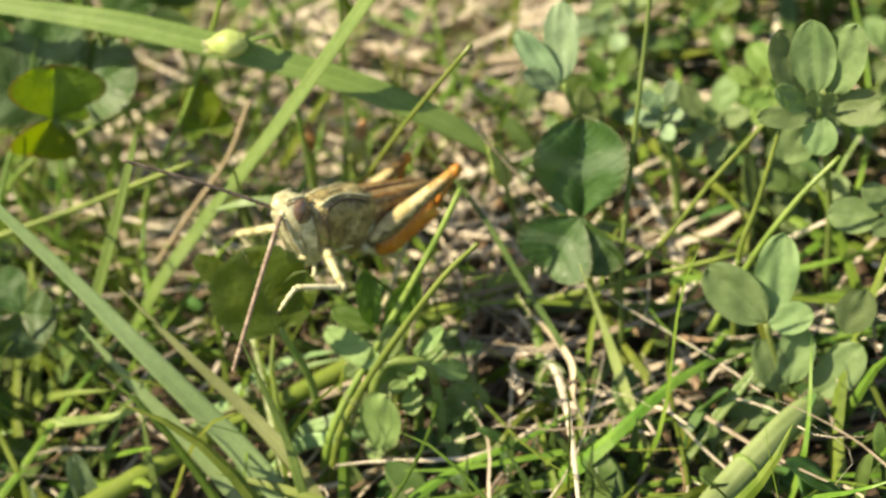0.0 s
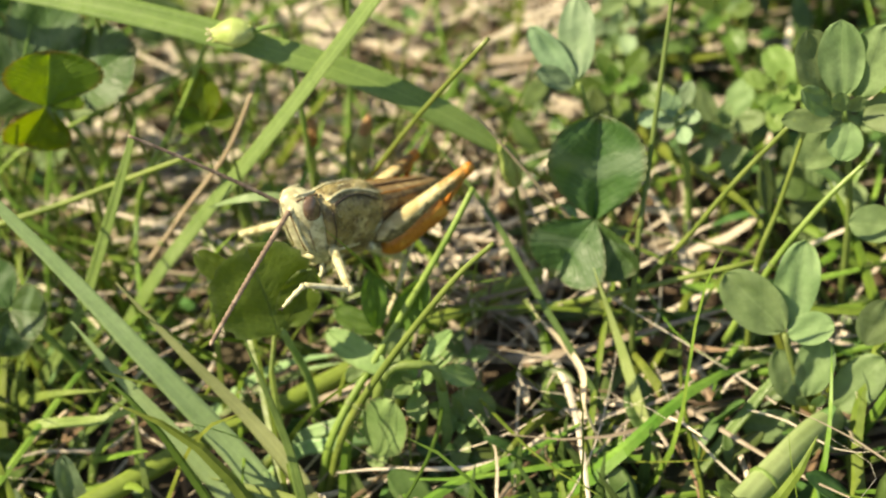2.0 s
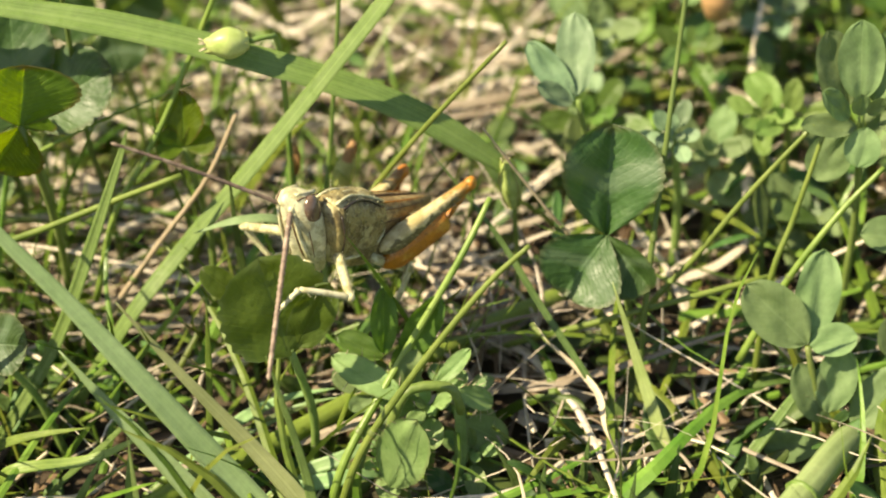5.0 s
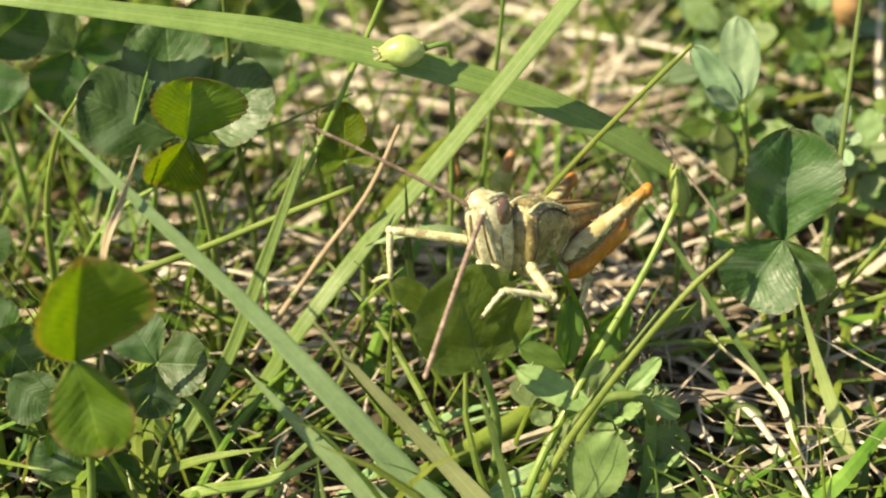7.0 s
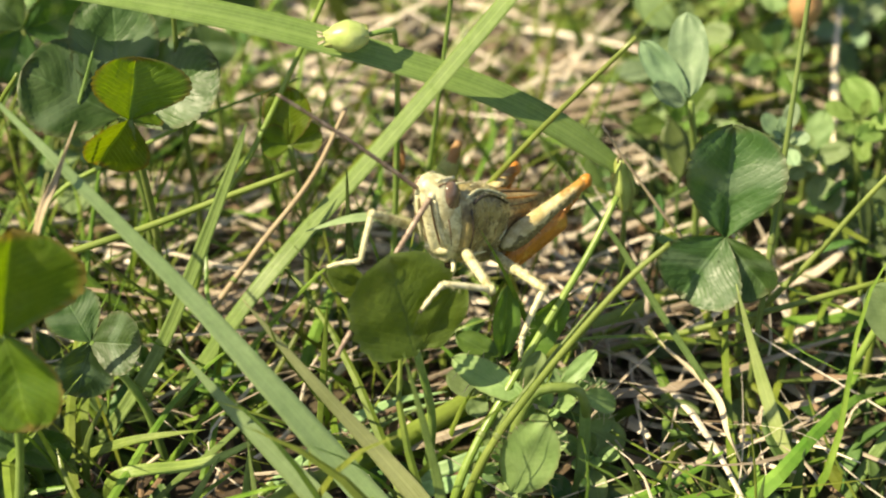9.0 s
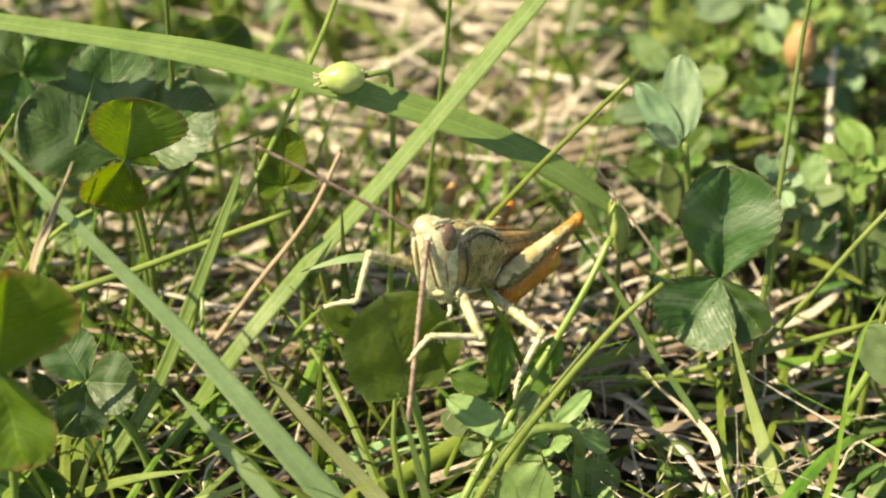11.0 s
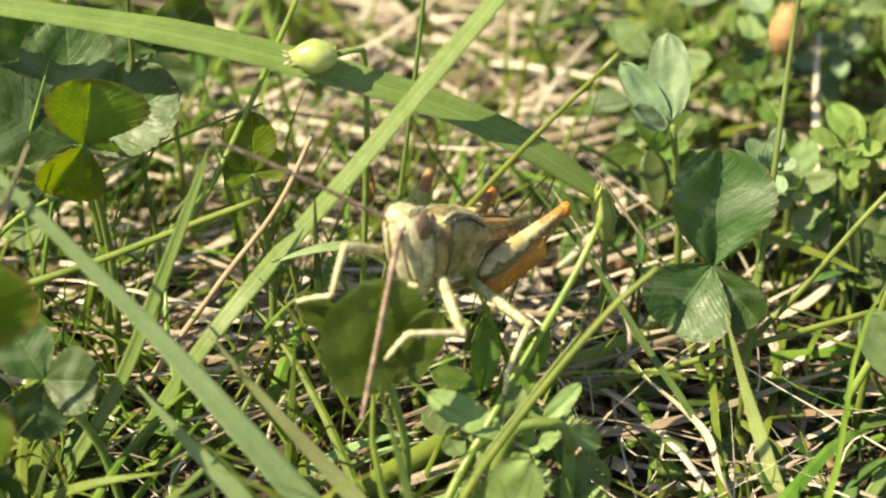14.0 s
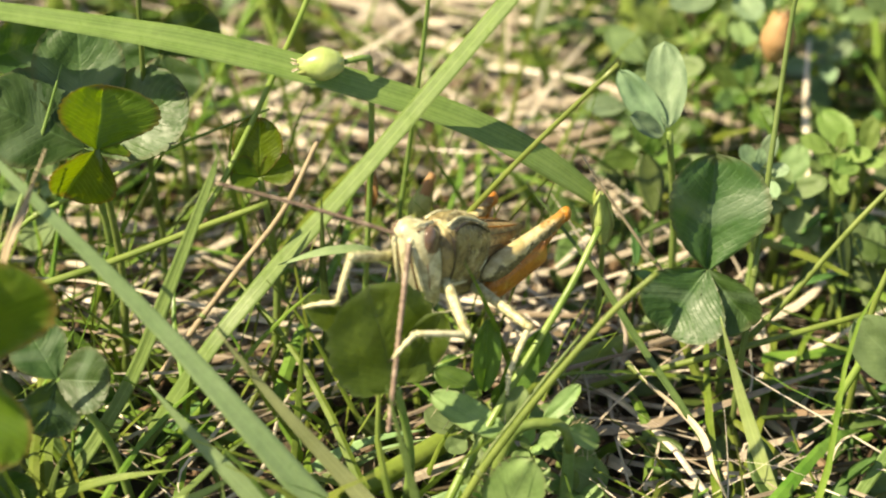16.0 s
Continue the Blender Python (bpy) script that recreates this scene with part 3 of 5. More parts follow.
stalk([(-2.5, 7.5, 4), (-0.1, 7.0, 9.5), (2.5, 6.5, 13.1), (6.3, 6.0, 18.5), (11.3, 5.7, 24.8)], 0.23, 0.15, GRASS_THIN, "slender yellow-green stalk with a cut tip")
stalk([(17.5, 5.5, 6), (15.2, 6.0, 10.0), (14.0, 6.0, 11.7), (11.4, 6.5, 15.4), (9.8, 6.5, 18.0)], 0.17, 0.06, STRAW_ONE, "thin brownish stalk with a dry tip")
stalk([(0, -11, -1), (1.3, -9.0, 3.9), (4.6, -5.0, 8.4), (8.4, -1.6, 13.9), (10.3, 0.8, 16.8)], 0.3, 0.19, GRASS_THIN, "slanting green stalk with a browned tip")
stalk([(0.5, -11, -1), (2.2, -9.5, 4.7), (5.5, -8.0, 9.9), (9.9, -6.5, 15.6), (12.6, -6.0, 18.4)], 0.29, 0.15, GRASS_THIN, "slanting yellow-green stalk beside a similar one")
stalk([(0.9, -10.5, -1), (3.0, -7.6, 5.0), (6.0, -5.6, 9.0), (9.0, -4.0, 12.6)], 0.23, 0.08, GRASS, "short green stalk between two longer ones")
blade([(22.4, -8.0, -2.3), (21.6, -6.0, 0.6), (20.4, -4, 3.6), (19.2, -2.0, 6.8), (17.75, -0.5, 11.3)], 0.9, SHOOT, "pale green pointed grass shoot under a clover leaf", tip=0.4, fold=0.2, facing=(-0.5, -0.6, 0.6))
stalk([(10, 4.6, 1.2), (12.0, 4.0, 2.6), (15.5, 3.0, 4.6), (19.9, 2.2, 6.8), (26.0, 2.6, 8.6), (28, 3.4, 8.6)], 0.25, 0.17, GRASS_THIN, "low leaning greenish stalk turning to straw")
stalk([(19, 2.6, 4.5), (21.1, 3.5, 7.2), (23.1, 4.0, 9.5), (26.6, 5.0, 14.2), (30.2, 5.9, 18.5)], 0.23, 0.15, GRASS_THIN, "thin green stalk with a reddish dry tip")
blade([(19, -5.5, 0.5), (17.1, -3.0, 3.9), (13.3, 1.0, 8.3), (10.4, 4.0, 11.9), (5.9, 7.0, 16.7)], 0.45, GRASS_DARK, "dark green narrow grass blade", tip=0.4, fold=0.4)
blade([(12.8, 1.2, 6.5), (13.9, 0.0, 5.9), (16.8, -3.0, 4.6), (17.4, -6.0, 3.9), (18.6, -7.3, 1.7)], 0.45, STRAW_ONE, "curled white dry grass tip", tip=0.25, fold=0.7, twist=5.0)
stalk([(-21.5, -20.0, 1.6), (-14.6, -14.6, 2.0), (-8.8, -9.5, 2.3), (-6.0, -7.7, 2.5), (-0.3, -3.2, 2.6), (8.3, 4.4, 2.6), (12.3, 6.6, 3.1), (16, 10, 2.2)], 0.76, 0.66, FRESH_STEM, "thick smooth light green stem lying low")
stalk([(-16.2, 15, 0), (-16.2, 14.0, 4.7), (-16.1, 13.0, 8.1), (-16.5, 12.0, 13.8), (-16.6, 11.6, 24.2), (-16.4, 11, 30)], 0.24, 0.14, GRASS, "thin upright green grass stalk")
stalk([(-26, 2, 6), (-24.6, 5.0, 12.4), (-23.0, 9.0, 16.5), (-21.4, 11.6, 21.2)], 0.26, 0.06, GRASS, "thin green stalk before a clover leaf")
blade([(-23.6, -7.5, 10), (-22.7, -6.4, 18.8), (-21.6, -5.0, 21.8), (-20.4, -3.0, 24.4)], 0.5, STRAW_ONE, "dry twisted brown grass stalk", tip=0.4, fold=0.6, twist=4.0)
stalk([(-1.4, 11, 0), (-1.0, 12.0, 8.7), (-0.6, 13.0, 11.7), (0.5, 14.0, 22.2), (1.0, 14.5, 30)], 0.2, 0.12, GRASS, "thin upright green grass stalk")
blade([(-5.4, 3.2, -1), (-5.5, 3.0, 8.7), (-5.7, 3.0, 12.0), (-5.8, 3.0, 17.8)], 0.5, GRASS_DARK, "narrow upright dark green grass shoot", tip=0.4)
stalk([(19.6, 0.5, -1.5), (20.1, 2.2, 8.5), (21.2, 6.5, 16.5), (22.3, 10.8, 24.0), (22.8, 12, 28)], 0.22, 0.13, GRASS, "tall thin upright green grass stalk")
for _pts, _w, _m, _text in (
        ([(-12.0, -6.0, -2.0), (-8.7, -4.5, 0.3), (-5.4, -2.6, 2.1), (-2.6, -1.8, 3.0), (0.4, -1.4, 3.4)], 0.75, GRASS_BLUE, "grey-green grass blade lying beside a thick stem"),
        ([(-11.0, -6.4, -2.0), (-7.8, -4.6, 0.6), (-4.2, -2.7, 1.6), (-1.8, -2.2, 2.6), (0.6, -1.8, 3.0)], 0.6, GRASS_BLUE, "grey-green grass blade lying beside another"),
        ([(-10.0, -6.6, -0.6), (-6.4, -4.0, 1.2), (-3.6, -3.0, 2.4), (0.2, -2.4, 3.4)], 0.42, GRASS, "dull green grass blade resting on a thick stem"),
        ([(-4.6, -8.6, -0.6), (-1.4, -8.0, 2.2), (0.8, -7.8, 3.2), (2.6, -7.0, 3.6), (4.4, -6.0, 3.2)], 0.9, GRASS_BLUE, "pale grass blade lying low under a herb"),
        ([(-4.2, -10.4, -0.6), (-1.6, -9.0, 1.8), (0.9, -8.8, 2.6), (2.9, -8.0, 2.2), (5.0, -7.0, 0.6)], 1.0, GRASS_BLUE, "broad pale grass blade lying low under a herb"),
        ([(-19.0, -9.0, -1.2), (-16.0, -8.4, 2.2), (-13.4, -8.0, 4.6), (-11.4, -7.6, 6.6), (-9.6, -7.2, 8.0)], 0.4, GRASS, "yellow-green grass shoot rising from the soil")):
    blade(_pts, _w, _m, _text, tip=0.5)
stalk([(25.8, -16.5, 3.6), (27.4, -12.6, 2.6), (29.6, -9.6, 3.1), (31.7, -6.4, 2.9), (33.0, -4.0, 1.5), (33.4, -2.0, -1.5)], 1.05, 0.9, PALE_STEM, "thick pale green stem under a medick shoot")
blade([(-1.0, 5.6, -1.5), (-0.8, 5.0, 9.0), (-2.6, 3.2, 13.2), (-5.4, 2.6, 13.8), (-8.4, 3.0, 12.5)], 0.66, GRASS_BLUE, "short bent blue-green blade with a brown end", tip=0.25, facing=(0, -0.3, 0.9))
blade([(-20, -9, -1), (-19.2, -9.6, 3.8), (-14, -9.2, 4.6), (-9.8, -8.6, 6.6)], 0.7, GRASS_THIN, "low curved yellow-green grass blade", tip=0.4)
blade([(-21.5, -7.5, -1), (-21.2, -7, 4), (-19.8, -6.4, 7.2)], 0.5, GRASS, "short upright green grass shoot", tip=0.6)
stalk([(-29, 6, 4), (-25, 8, 11), (-20, 9, 14), (-15, 10.5, 16), (-9, 11.5, 18.2)], 0.21, 0.07, GRASS_THIN, "thin pale stalk behind the clover")
stalk([(-28, 4, 5), (-27.6, 3.5, 15), (-26.2, 3.0, 21), (-24.6, 2.6, 24)], 0.28, 0.10, GRASS_THIN, "upright green stalk with a brown tip")

# ---------------------------------------------------------------- clover


def clover(base, joint, leaves, label, material=CLOVER, stem=True):
    """A clover leaf: a stalk and leaflets (tip, facing, width, fold, label) that meet at the joint."""
    t = root("clover", base, label, "clover", "clover leaves")
    if stem:
        mid = (Vector(base) + Vector(joint)) / 2 + Vector((0.6, 0.3, 0.5))
        tube("leaf_stalk", [base, tuple(mid), joint], 0.3, 0.2, STALK, t)
    for tip, facing, width, fold, text in leaves:
        leaflet("leaflet", joint, tip, facing, width, material, t, text, "clover", fold=fold, notch=0.07, teeth=0.018)
    return t


_right = clover((19.5, 3.6, -1.5), (17.5, 3.5, 11.9), [
    ((17.8, 6.6, 18.2), (0.1, -0.88, 0.4), 6.3, 0.58, "dark green leaflet with a pale chevron")], "dark green clover leaf with three folded leaflets on a thin stalk")
for _tip, _face, _w, _fold, _text in (((14.8, 1.5, 8.6), (-0.1, -0.85, 0.5), 5.6, 0.5, "pale shining leaflet folded along its rib"), ((20.3, 1.5, 9.0), (-0.25, -0.95, 0.15), 3.7, 0.75, "narrow folded leaflet")):
    leaflet("leaflet", (17.5, 3.4, 11.9), _tip, _face, _w, CLOVER, _right, _text, "clover", fold=_fold, notch=0.07, teeth=0.018)
clover((-18.5, 7.5, -1.5), (-18.9, 5.5, 19.0), [
    ((-18.4, 7.2, 22.4), (0.5, -0.84, -0.12), 6.9, 0.3, "translucent leaflet with clear veins"),
    ((-20.9, 4.5, 16.3), (0.6, -0.78, -0.1), 5.3, 0.3, "translucent leaflet hanging down"),
    ((-18.4, 8.8, 17.6), (0.4, -0.5, 0.8), 3.0, 0.3, "")], "yellow-green translucent clover leaf with clear veins", CLOVER_LIGHT)
clover((-19.5, 12, -1.5), (-20.2, 9.8, 16.4), [
    ((-26.0, 9.8, 19.8), (-0.1, -0.55, 0.8), 6.4, 0.15, "shiny leaflet"),
    ((-20.6, 13.6, 23.4), (0.0, -0.6, 0.8), 5.6, 0.2, ""),
    ((-13.9, 10.6, 20.0), (0.1, -0.55, 0.8), 5.8, 0.15, "pale shining leaflet")], "large dark clover leaf behind a brighter one")
_old = clover((-25.4, -11.5, -1.5), (-23.9, -12.0, 16.6), [
    ((-22.6, -14.0, 11.3), (-0.15, -0.6, 0.75), 4.8, 0.1, "yellowed leaflet with a brown edge")], "aging clover leaf with yellowing leaflets on a green stalk", CLOVER_OLD)
leaflet("leaflet", (-23.9, -12.0, 16.6), (-22.9, -10.8, 22.7), (0.55, -0.82, -0.05), 7.2, CLOVER_OLD, _old, "bright leaflet folded along its rib", "clover", fold=0.55, notch=0.07, teeth=0.018)
clover((-17, -3.5, -1.5), (-20.8, -4.4, 9.8), [
    ((-17.6, -5.6, 10.6), (0.1, -0.75, 0.6), 3.8, 0.15, "shiny leaflet"),
    ((-21.6, -6.4, 7.2), (0.4, -0.9, 0.1), 3.8, 0.15, ""),
    ((-22.6, -2.6, 12.2), (0.4, -0.9, 0.1), 3.4, 0.15, "")], "low shaded dark green clover leaf")
clover((-9, 9.5, -1.5), (-9.6, 9.4, 14.6), [
    ((-9.6, 10.6, 18.2), (-0.2, -0.7, 0.6), 3.2, 0.35, ""),
    ((-7.6, 9.6, 15.6), (0.4, -0.7, 0.6), 2.2, 0.3, ""),
    ((-11.4, 9.0, 15.2), (-0.4, -0.7, 0.6), 2.2, 0.3, "")], "small bright green clover leaf among the stalks", CLOVER_LIGHT)


for _at, _s, _k in (((-25.5, -8.0, 4.0), 3.6, 0), ((-22.6, -11.2, 1.6), 3.2, 1), ((-29.5, -5.0, 9.5), 3.8, 2), ((-27.5, 18.5, 17.5), 5.0, 0), ((-33.0, 15.5, 19.0), 5.2, 1), ((-34.0, 6.0, 12.5), 4.6, 2), ((-30.0, 1.0, 7.0), 4.0, 0), ((-16.5, 22.0, 16.0), 4.6, 1)):
    _c = Vector(_at)
    clover((_at[0] + 1, _at[1] + 1.5, -1.5), _at, [
        (tuple(_c + Vector((math.cos(_w) * _s, 0.35 * _s * math.sin(_w), (0.75 * math.sin(_w) + 0.1) * _s))), (0.3 + 0.15 * math.cos(_w), -0.93, 0.05), _s * 0.95, 0.18, "")
        for _w in (0.25 + 0.5 * _k, 2.3 + 0.5 * _k, 4.4 + 0.5 * _k)], "dark green clover leaf among the grass")


def chewed_leaf():
    t = root("chewed_leaf", (-1.2, -5.6, -1.5), "green rounded leaf being eaten at its upper edge", "leaf")
    tube("leaf_stalk", [(-1.2, -5.6, -1.5), (-0.6, -6.0, 5), (-1.6, -6.6, 11.2)], 0.32, 0.24, STALK, t)
    leaflet("leaf_blade", (-1.6, -6.9, 10.9), (-3.2, -5.2, 17.0), (0.45, -0.87, 0.02), 6.8, CHEWED, t, "finely veined blade with a bitten edge", "round", fold=0.05, notch=0.24, teeth=0.045, bites=((0.9, 0.4, 0.2),))
    leaflet("leaf_lobe", (-1.2, -6.4, 11.2), (0.9, -5.6, 15.4), (0.25, -0.85, 0.45), 2.6, CHEWED, t, "", "round", fold=0.15, notch=0.1)
    leaflet("leaf_lobe", (-4.4, -5.6, 14.2), (-6.6, -5.2, 16.2), (-0.1, -0.75, 0.65), 1.7, CHEWED, t, "small lobe under a foot", "round", fold=0.15, notch=0.1)


chewed_leaf()

# ---------------------------------------------------------------- medick and other small herbs


def sprig(base, top, leaves, label, material=MEDICK, category="medick", r=0.3):
    """A herb: a stem from base to top and small leaves (base, tip, facing, width)."""
    t = root("medick", base, label, category, "medick plants")
    mid = (Vector(base) + Vector(top)) / 2 + Vector((0.5, 0.4, 0.3))
    tube("stem", [base, tuple(mid), top], r, r * 0.7, STALK, t)
    for b, e, f, w in leaves:
        leaflet("leaflet", b, e, f, w, material, t, "", "oval", fold=0.16, notch=0.03)
    return t


sprig((30.5, -4.4, -2), (29.9, -1.6, 7.0), [
    ((29.9, -1.4, 7.0), (26.0, 0.2, 10.5), (-0.2, -0.75, 0.65), 3.4),
    ((30.0, -1.2, 7.0), (31.0, 2.3, 11.6), (0.1, -0.85, 0.5), 2.9),
    ((30.0, -1.6, 7.0), (33.0, -1.0, 7.4), (0.1, -0.5, 0.85), 2.2)], "three-lobed matt green medick leaf standing over the straw")


def rosette(centre, base, size, count, label, seed, material=MEDICK, tilt=0.55, face=(-0.1, -0.55, 0.8)):
    """Leaves round a shoot tip, the inner ones small and upright."""
    rng = random.Random(seed)
    t = root("medick", base, label, "medick", "medick plants")
    c = Vector(centre)
    tube("stem", [base, tuple((Vector(base) + c) / 2 + Vector((0.4, 0.5, 0))), centre], 0.34, 0.26, STALK, t)
    n = Vector(face).normalized()
    a = n.cross(Vector((0, 0, 1))).normalized()
    b = n.cross(a)
    for i in range(count):
        f = i / count
        w = i * 2.4 + rng.uniform(-0.3, 0.3)
        ln = size * (0.35 + 0.65 * f) * rng.uniform(0.85, 1.15)
        rise = (1 - f) * 0.9 + rng.uniform(-0.1, 0.35) * tilt
        d = (a * math.cos(w) + b * math.sin(w) + n * rise).normalized()
        start = c + d * ln * (0.12 + 0.3 * f) - n * f * 0.8
        tip = start + d * ln
        fac = (n - d * n.dot(d) * 0.9 + Vector((0, -0.15, 0.25))).normalized()
        if f > 0.35:
            tube("leaf_stalk", [tuple(c - n * f * 0.8), tuple(start)], 0.16, 0.12, STALK, t, sides=6, n=4)
        leaflet("leaflet", tuple(start), tuple(tip), tuple(fac), ln * rng.uniform(0.55, 0.72), material, t, "", "oval", fold=rng.uniform(0.1, 0.35), curl=rng.uniform(-0.1, 0.12), notch=0.03)
    return t


sprig((33.5, 8.5, -1.5), (33.2, 7.0, 18.6), [
    ((32.3, 6.9, 19.0), (30.7, 8.0, 24.0), (0.35, -0.85, 0.3), 2.9), ((33.0, 6.9, 19.6), (32.8, 8.2, 24.6), (0.0, -0.9, 0.4), 2.9), ((33.9, 6.9, 19.4), (35.6, 8.0, 24.4), (-0.3, -0.85, 0.35), 3.0),
    ((32.4, 6.7, 18.4), (30.5, 6.0, 20.9), (0.3, -0.7, 0.6), 1.6), ((32.9, 6.6, 17.8), (29.3, 5.6, 18.7), (0.05, -0.6, 0.8), 1.6), ((33.6, 6.6, 17.8), (33.0, 5.4, 15.6), (0.0, -0.85, 0.5), 2.3),
    ((34.3, 6.6, 18.0), (37.2, 6.4, 19.4), (-0.1, -0.7, 0.7), 2.4), ((33.0, 6.4, 18.8), (32.9, 6.1, 20.6), (0.0, -0.9, 0.4), 1.2), ((33.6, 6.4, 18.8), (34.2, 6.1, 20.3), (0.2, -0.9, 0.4), 1.1), ((32.4, 7.2, 17.2), (30.9, 7.6, 13.1), (-0.1, -0.85, 0.5), 2.8)],
    "medick shoot with a cup of oval matt green leaves")
sprig((31.9, -4.0, -2.2), (31.7, -3.5, 2.4), [
    ((30.9, -3.3, 2.2), (29.4, -1.8, 5.8), (0.25, -0.9, 0.3), 2.3), ((31.3, -3.1, 2.8), (32.3, -1.2, 6.6), (-0.15, -0.85, 0.45), 2.6), ((33.0, -3.2, 1.6), (36.2, -1.6, 5.1), (-0.3, -0.7, 0.65), 2.9),
    ((31.0, -3.8, 0.9), (27.3, -4.2, 0.8), (-0.1, -0.75, 0.65), 2.2), ((31.8, -4.0, 0.0), (34.8, -5.2, 1.6), (0.0, -0.6, 0.8), 2.4), ((31.3, -3.4, 2.2), (30.9, -3.6, 3.4), (-0.2, -0.9, 0.3), 0.8),
    ((31.8, -3.4, 2.2), (32.4, -3.6, 3.5), (0.2, -0.9, 0.3), 0.9), ((35.0, -1.0, 5.6), (36.3, 0.0, 8.8), (0.1, -0.8, 0.6), 2.6), ((32.5, -3.0, -1.0), (35.6, -3.8, -1.4), (0.1, -0.5, 0.85), 2.4)], "low medick shoot with broad grey-green leaves")
rosette((38.5, 5.0, 10.5), (38.5, 6, -2), 3.6, 9, "medick shoot with small oval leaves", 8)
rosette((22.3, 12.6, 13.2), (22.6, 13.4, -1.5), 2.6, 9, "small medick shoot tip with a fine leaf tuft", 9, MEDICK_GREY)
sprig((17.5, 13.5, -1.5), (15.9, 11.7, 16.5), [
    ((15.8, 11.8, 16.8), (15.7, 15.5, 20.9), (-0.15, -0.7, 0.7), 2.6),
    ((15.6, 11.7, 16.5), (12.6, 13.5, 19.9), (-0.35, -0.5, 0.8), 1.9),
    ((15.5, 11.6, 16.4), (13.2, 11.2, 18.0), (-0.2, -0.5, 0.85), 1.5)], "grey-green medick leaf with three folded leaflets", MEDICK_GREY)
_rng = random.Random(21)
for _i in range(44):
    _x, _y = (_rng.uniform(13, 74), _rng.uniform(14, 62)) if _i % 3 else (_rng.uniform(12, 42), _rng.uniform(14, 36))
    if _x < 24 and _y < 20:
        _x += 12
    _h = _rng.uniform(2, 12) + (3 if _y > 30 else 0)
    rosette((_x, _y, _h), (_x + _rng.uniform(-1, 1), _y + 1.5, -1.8), _rng.uniform(2.6, 4.4), _rng.randint(6, 10), "grey-green medick herb in the meadow behind",
            100 + _i, (MEDICK_GREY, MEDICK, MEDICK_BRIGHT, MEDICK, LEAF_GREEN)[_i % 5])
for _i in range(12):
    _x, _y = _rng.uniform(-58, -24), _rng.uniform(10, 60)
    rosette((_x, _y, _rng.uniform(4, 14)), (_x, _y + 1.5, -1.8), _rng.uniform(3, 4.6), _rng.randint(5, 8), "green herb with oval leaves in the meadow behind", 200 + _i, MEDICK)


def bristles(parent, base, tip, width, count, seed, size=0.6):
    """Stiff hairs standing off the rim of a leaf."""
    rng = random.Random(seed)
    b, e = Vector(base), Vector(tip)
    ax = (e - b).normalized()
    side = ax.cross(Vector((0, -0.8, 0.6))).normalized()
    for k in range(count):
        f = (k // 2 + 0.6) / (count / 2 + 0.4)
        s = 1 if k % 2 else -1
        p = b.lerp(e, f) + side * (s * width * 0.5 * math.sin(math.pi * min(0.97, f)) ** 0.6)
        d = (side * s * 0.9 + ax * rng.uniform(0.1, 0.9) + Vector((0, -0.35, 0.1))).normalized()
        tube("bristle", [tuple(p), tuple(p + d * size * rng.uniform(0.6, 1.2))], 0.03, 0.008, STRAW_ONE, parent, sides=4, n=2)


def hairy_herb():
    """Seedling with toothed, bristly leaves below the insect."""
    t = root("bristly_herb", (5.4, -8.5, -1.6), "small herb with bristly-edged grey-green leaves", "herb")
    tube("stem", [(5.4, -8.5, -1.6), (4.6, -8.3, 2.5), (4.2, -8.0, 5.6), (4.8, -7.6, 7.7), (5.6, -7.2, 8.5), (7.1, -7, 8.6), (8.1, -7, 8.2), (8.5, -7.2, 6.6)], 0.4, 0.28, STALK, t, "arching pale stem")
    spec = [((4.1, -9.6, 2.7), (6.0, -10.1, 8.6), (-0.3, -0.8, 0.5), 3.5, 0.06, HERB, 24), ((8.2, -6.6, 7.7), (10.4, -5.7, 6.0), (0.3, -0.6, 0.75), 1.5, 0.3, HERB, 14),
            ((8.6, -5.5, 4.2), (11.2, -5.2, 2.1), (0.2, -0.8, 0.6), 2.4, 0.15, HERB, 8), ((8.9, -6.5, 1.5), (10.8, -6.2, 0.6), (0.1, -0.8, 0.6), 1.4, 0.2, HERB, 0),
            ((5.0, -6.5, 7.1), (0.5, -4.2, 8.5), (0.0, -0.55, 0.8), 1.9, 0.3, HERB, 10), ((4.9, -6.0, 7.2), (5.8, -4.5, 9.3), (0.2, -0.7, 0.7), 1.5, 0.3, HERB, 0),
            ((7.0, -6.0, 7.8), (9.1, -5.0, 9.8), (-0.2, -0.7, 0.7), 1.1, 0.3, HERB, 8), ((2.9, -10.8, -0.8), (2.0, -10.6, 2.9), (-0.1, -0.85, 0.5), 1.6, 0.2, HERB, 6),
            ((4.6, -10.5, -1.6), (5.9, -10.0, 0.8), (0.1, -0.8, 0.6), 1.4, 0.2, HERB, 0)]
    for k, (b, e, f, w, fo, m, hairs) in enumerate(spec):
        lf = leaflet("leaf", b, e, f, w, m, t, "", "oval", fold=fo, notch=0.0, teeth=0.02)
        if hairs:
            bristles(lf, b, e, w, hairs, 60 + k)
    blade_in = [(8.4, -7.1, 7.5), (8.45, -7.3, 4.6), (8.3, -7.5, 2.0), (7.5, -8.0, -1.5)]
    v, f, u = blade_data(blade_in, 0.8, tip=0.5)
    make("hanging_leaf", v, f, HERB, t, "narrow leaf hanging from the stem", u, blade_in[0])
    return t


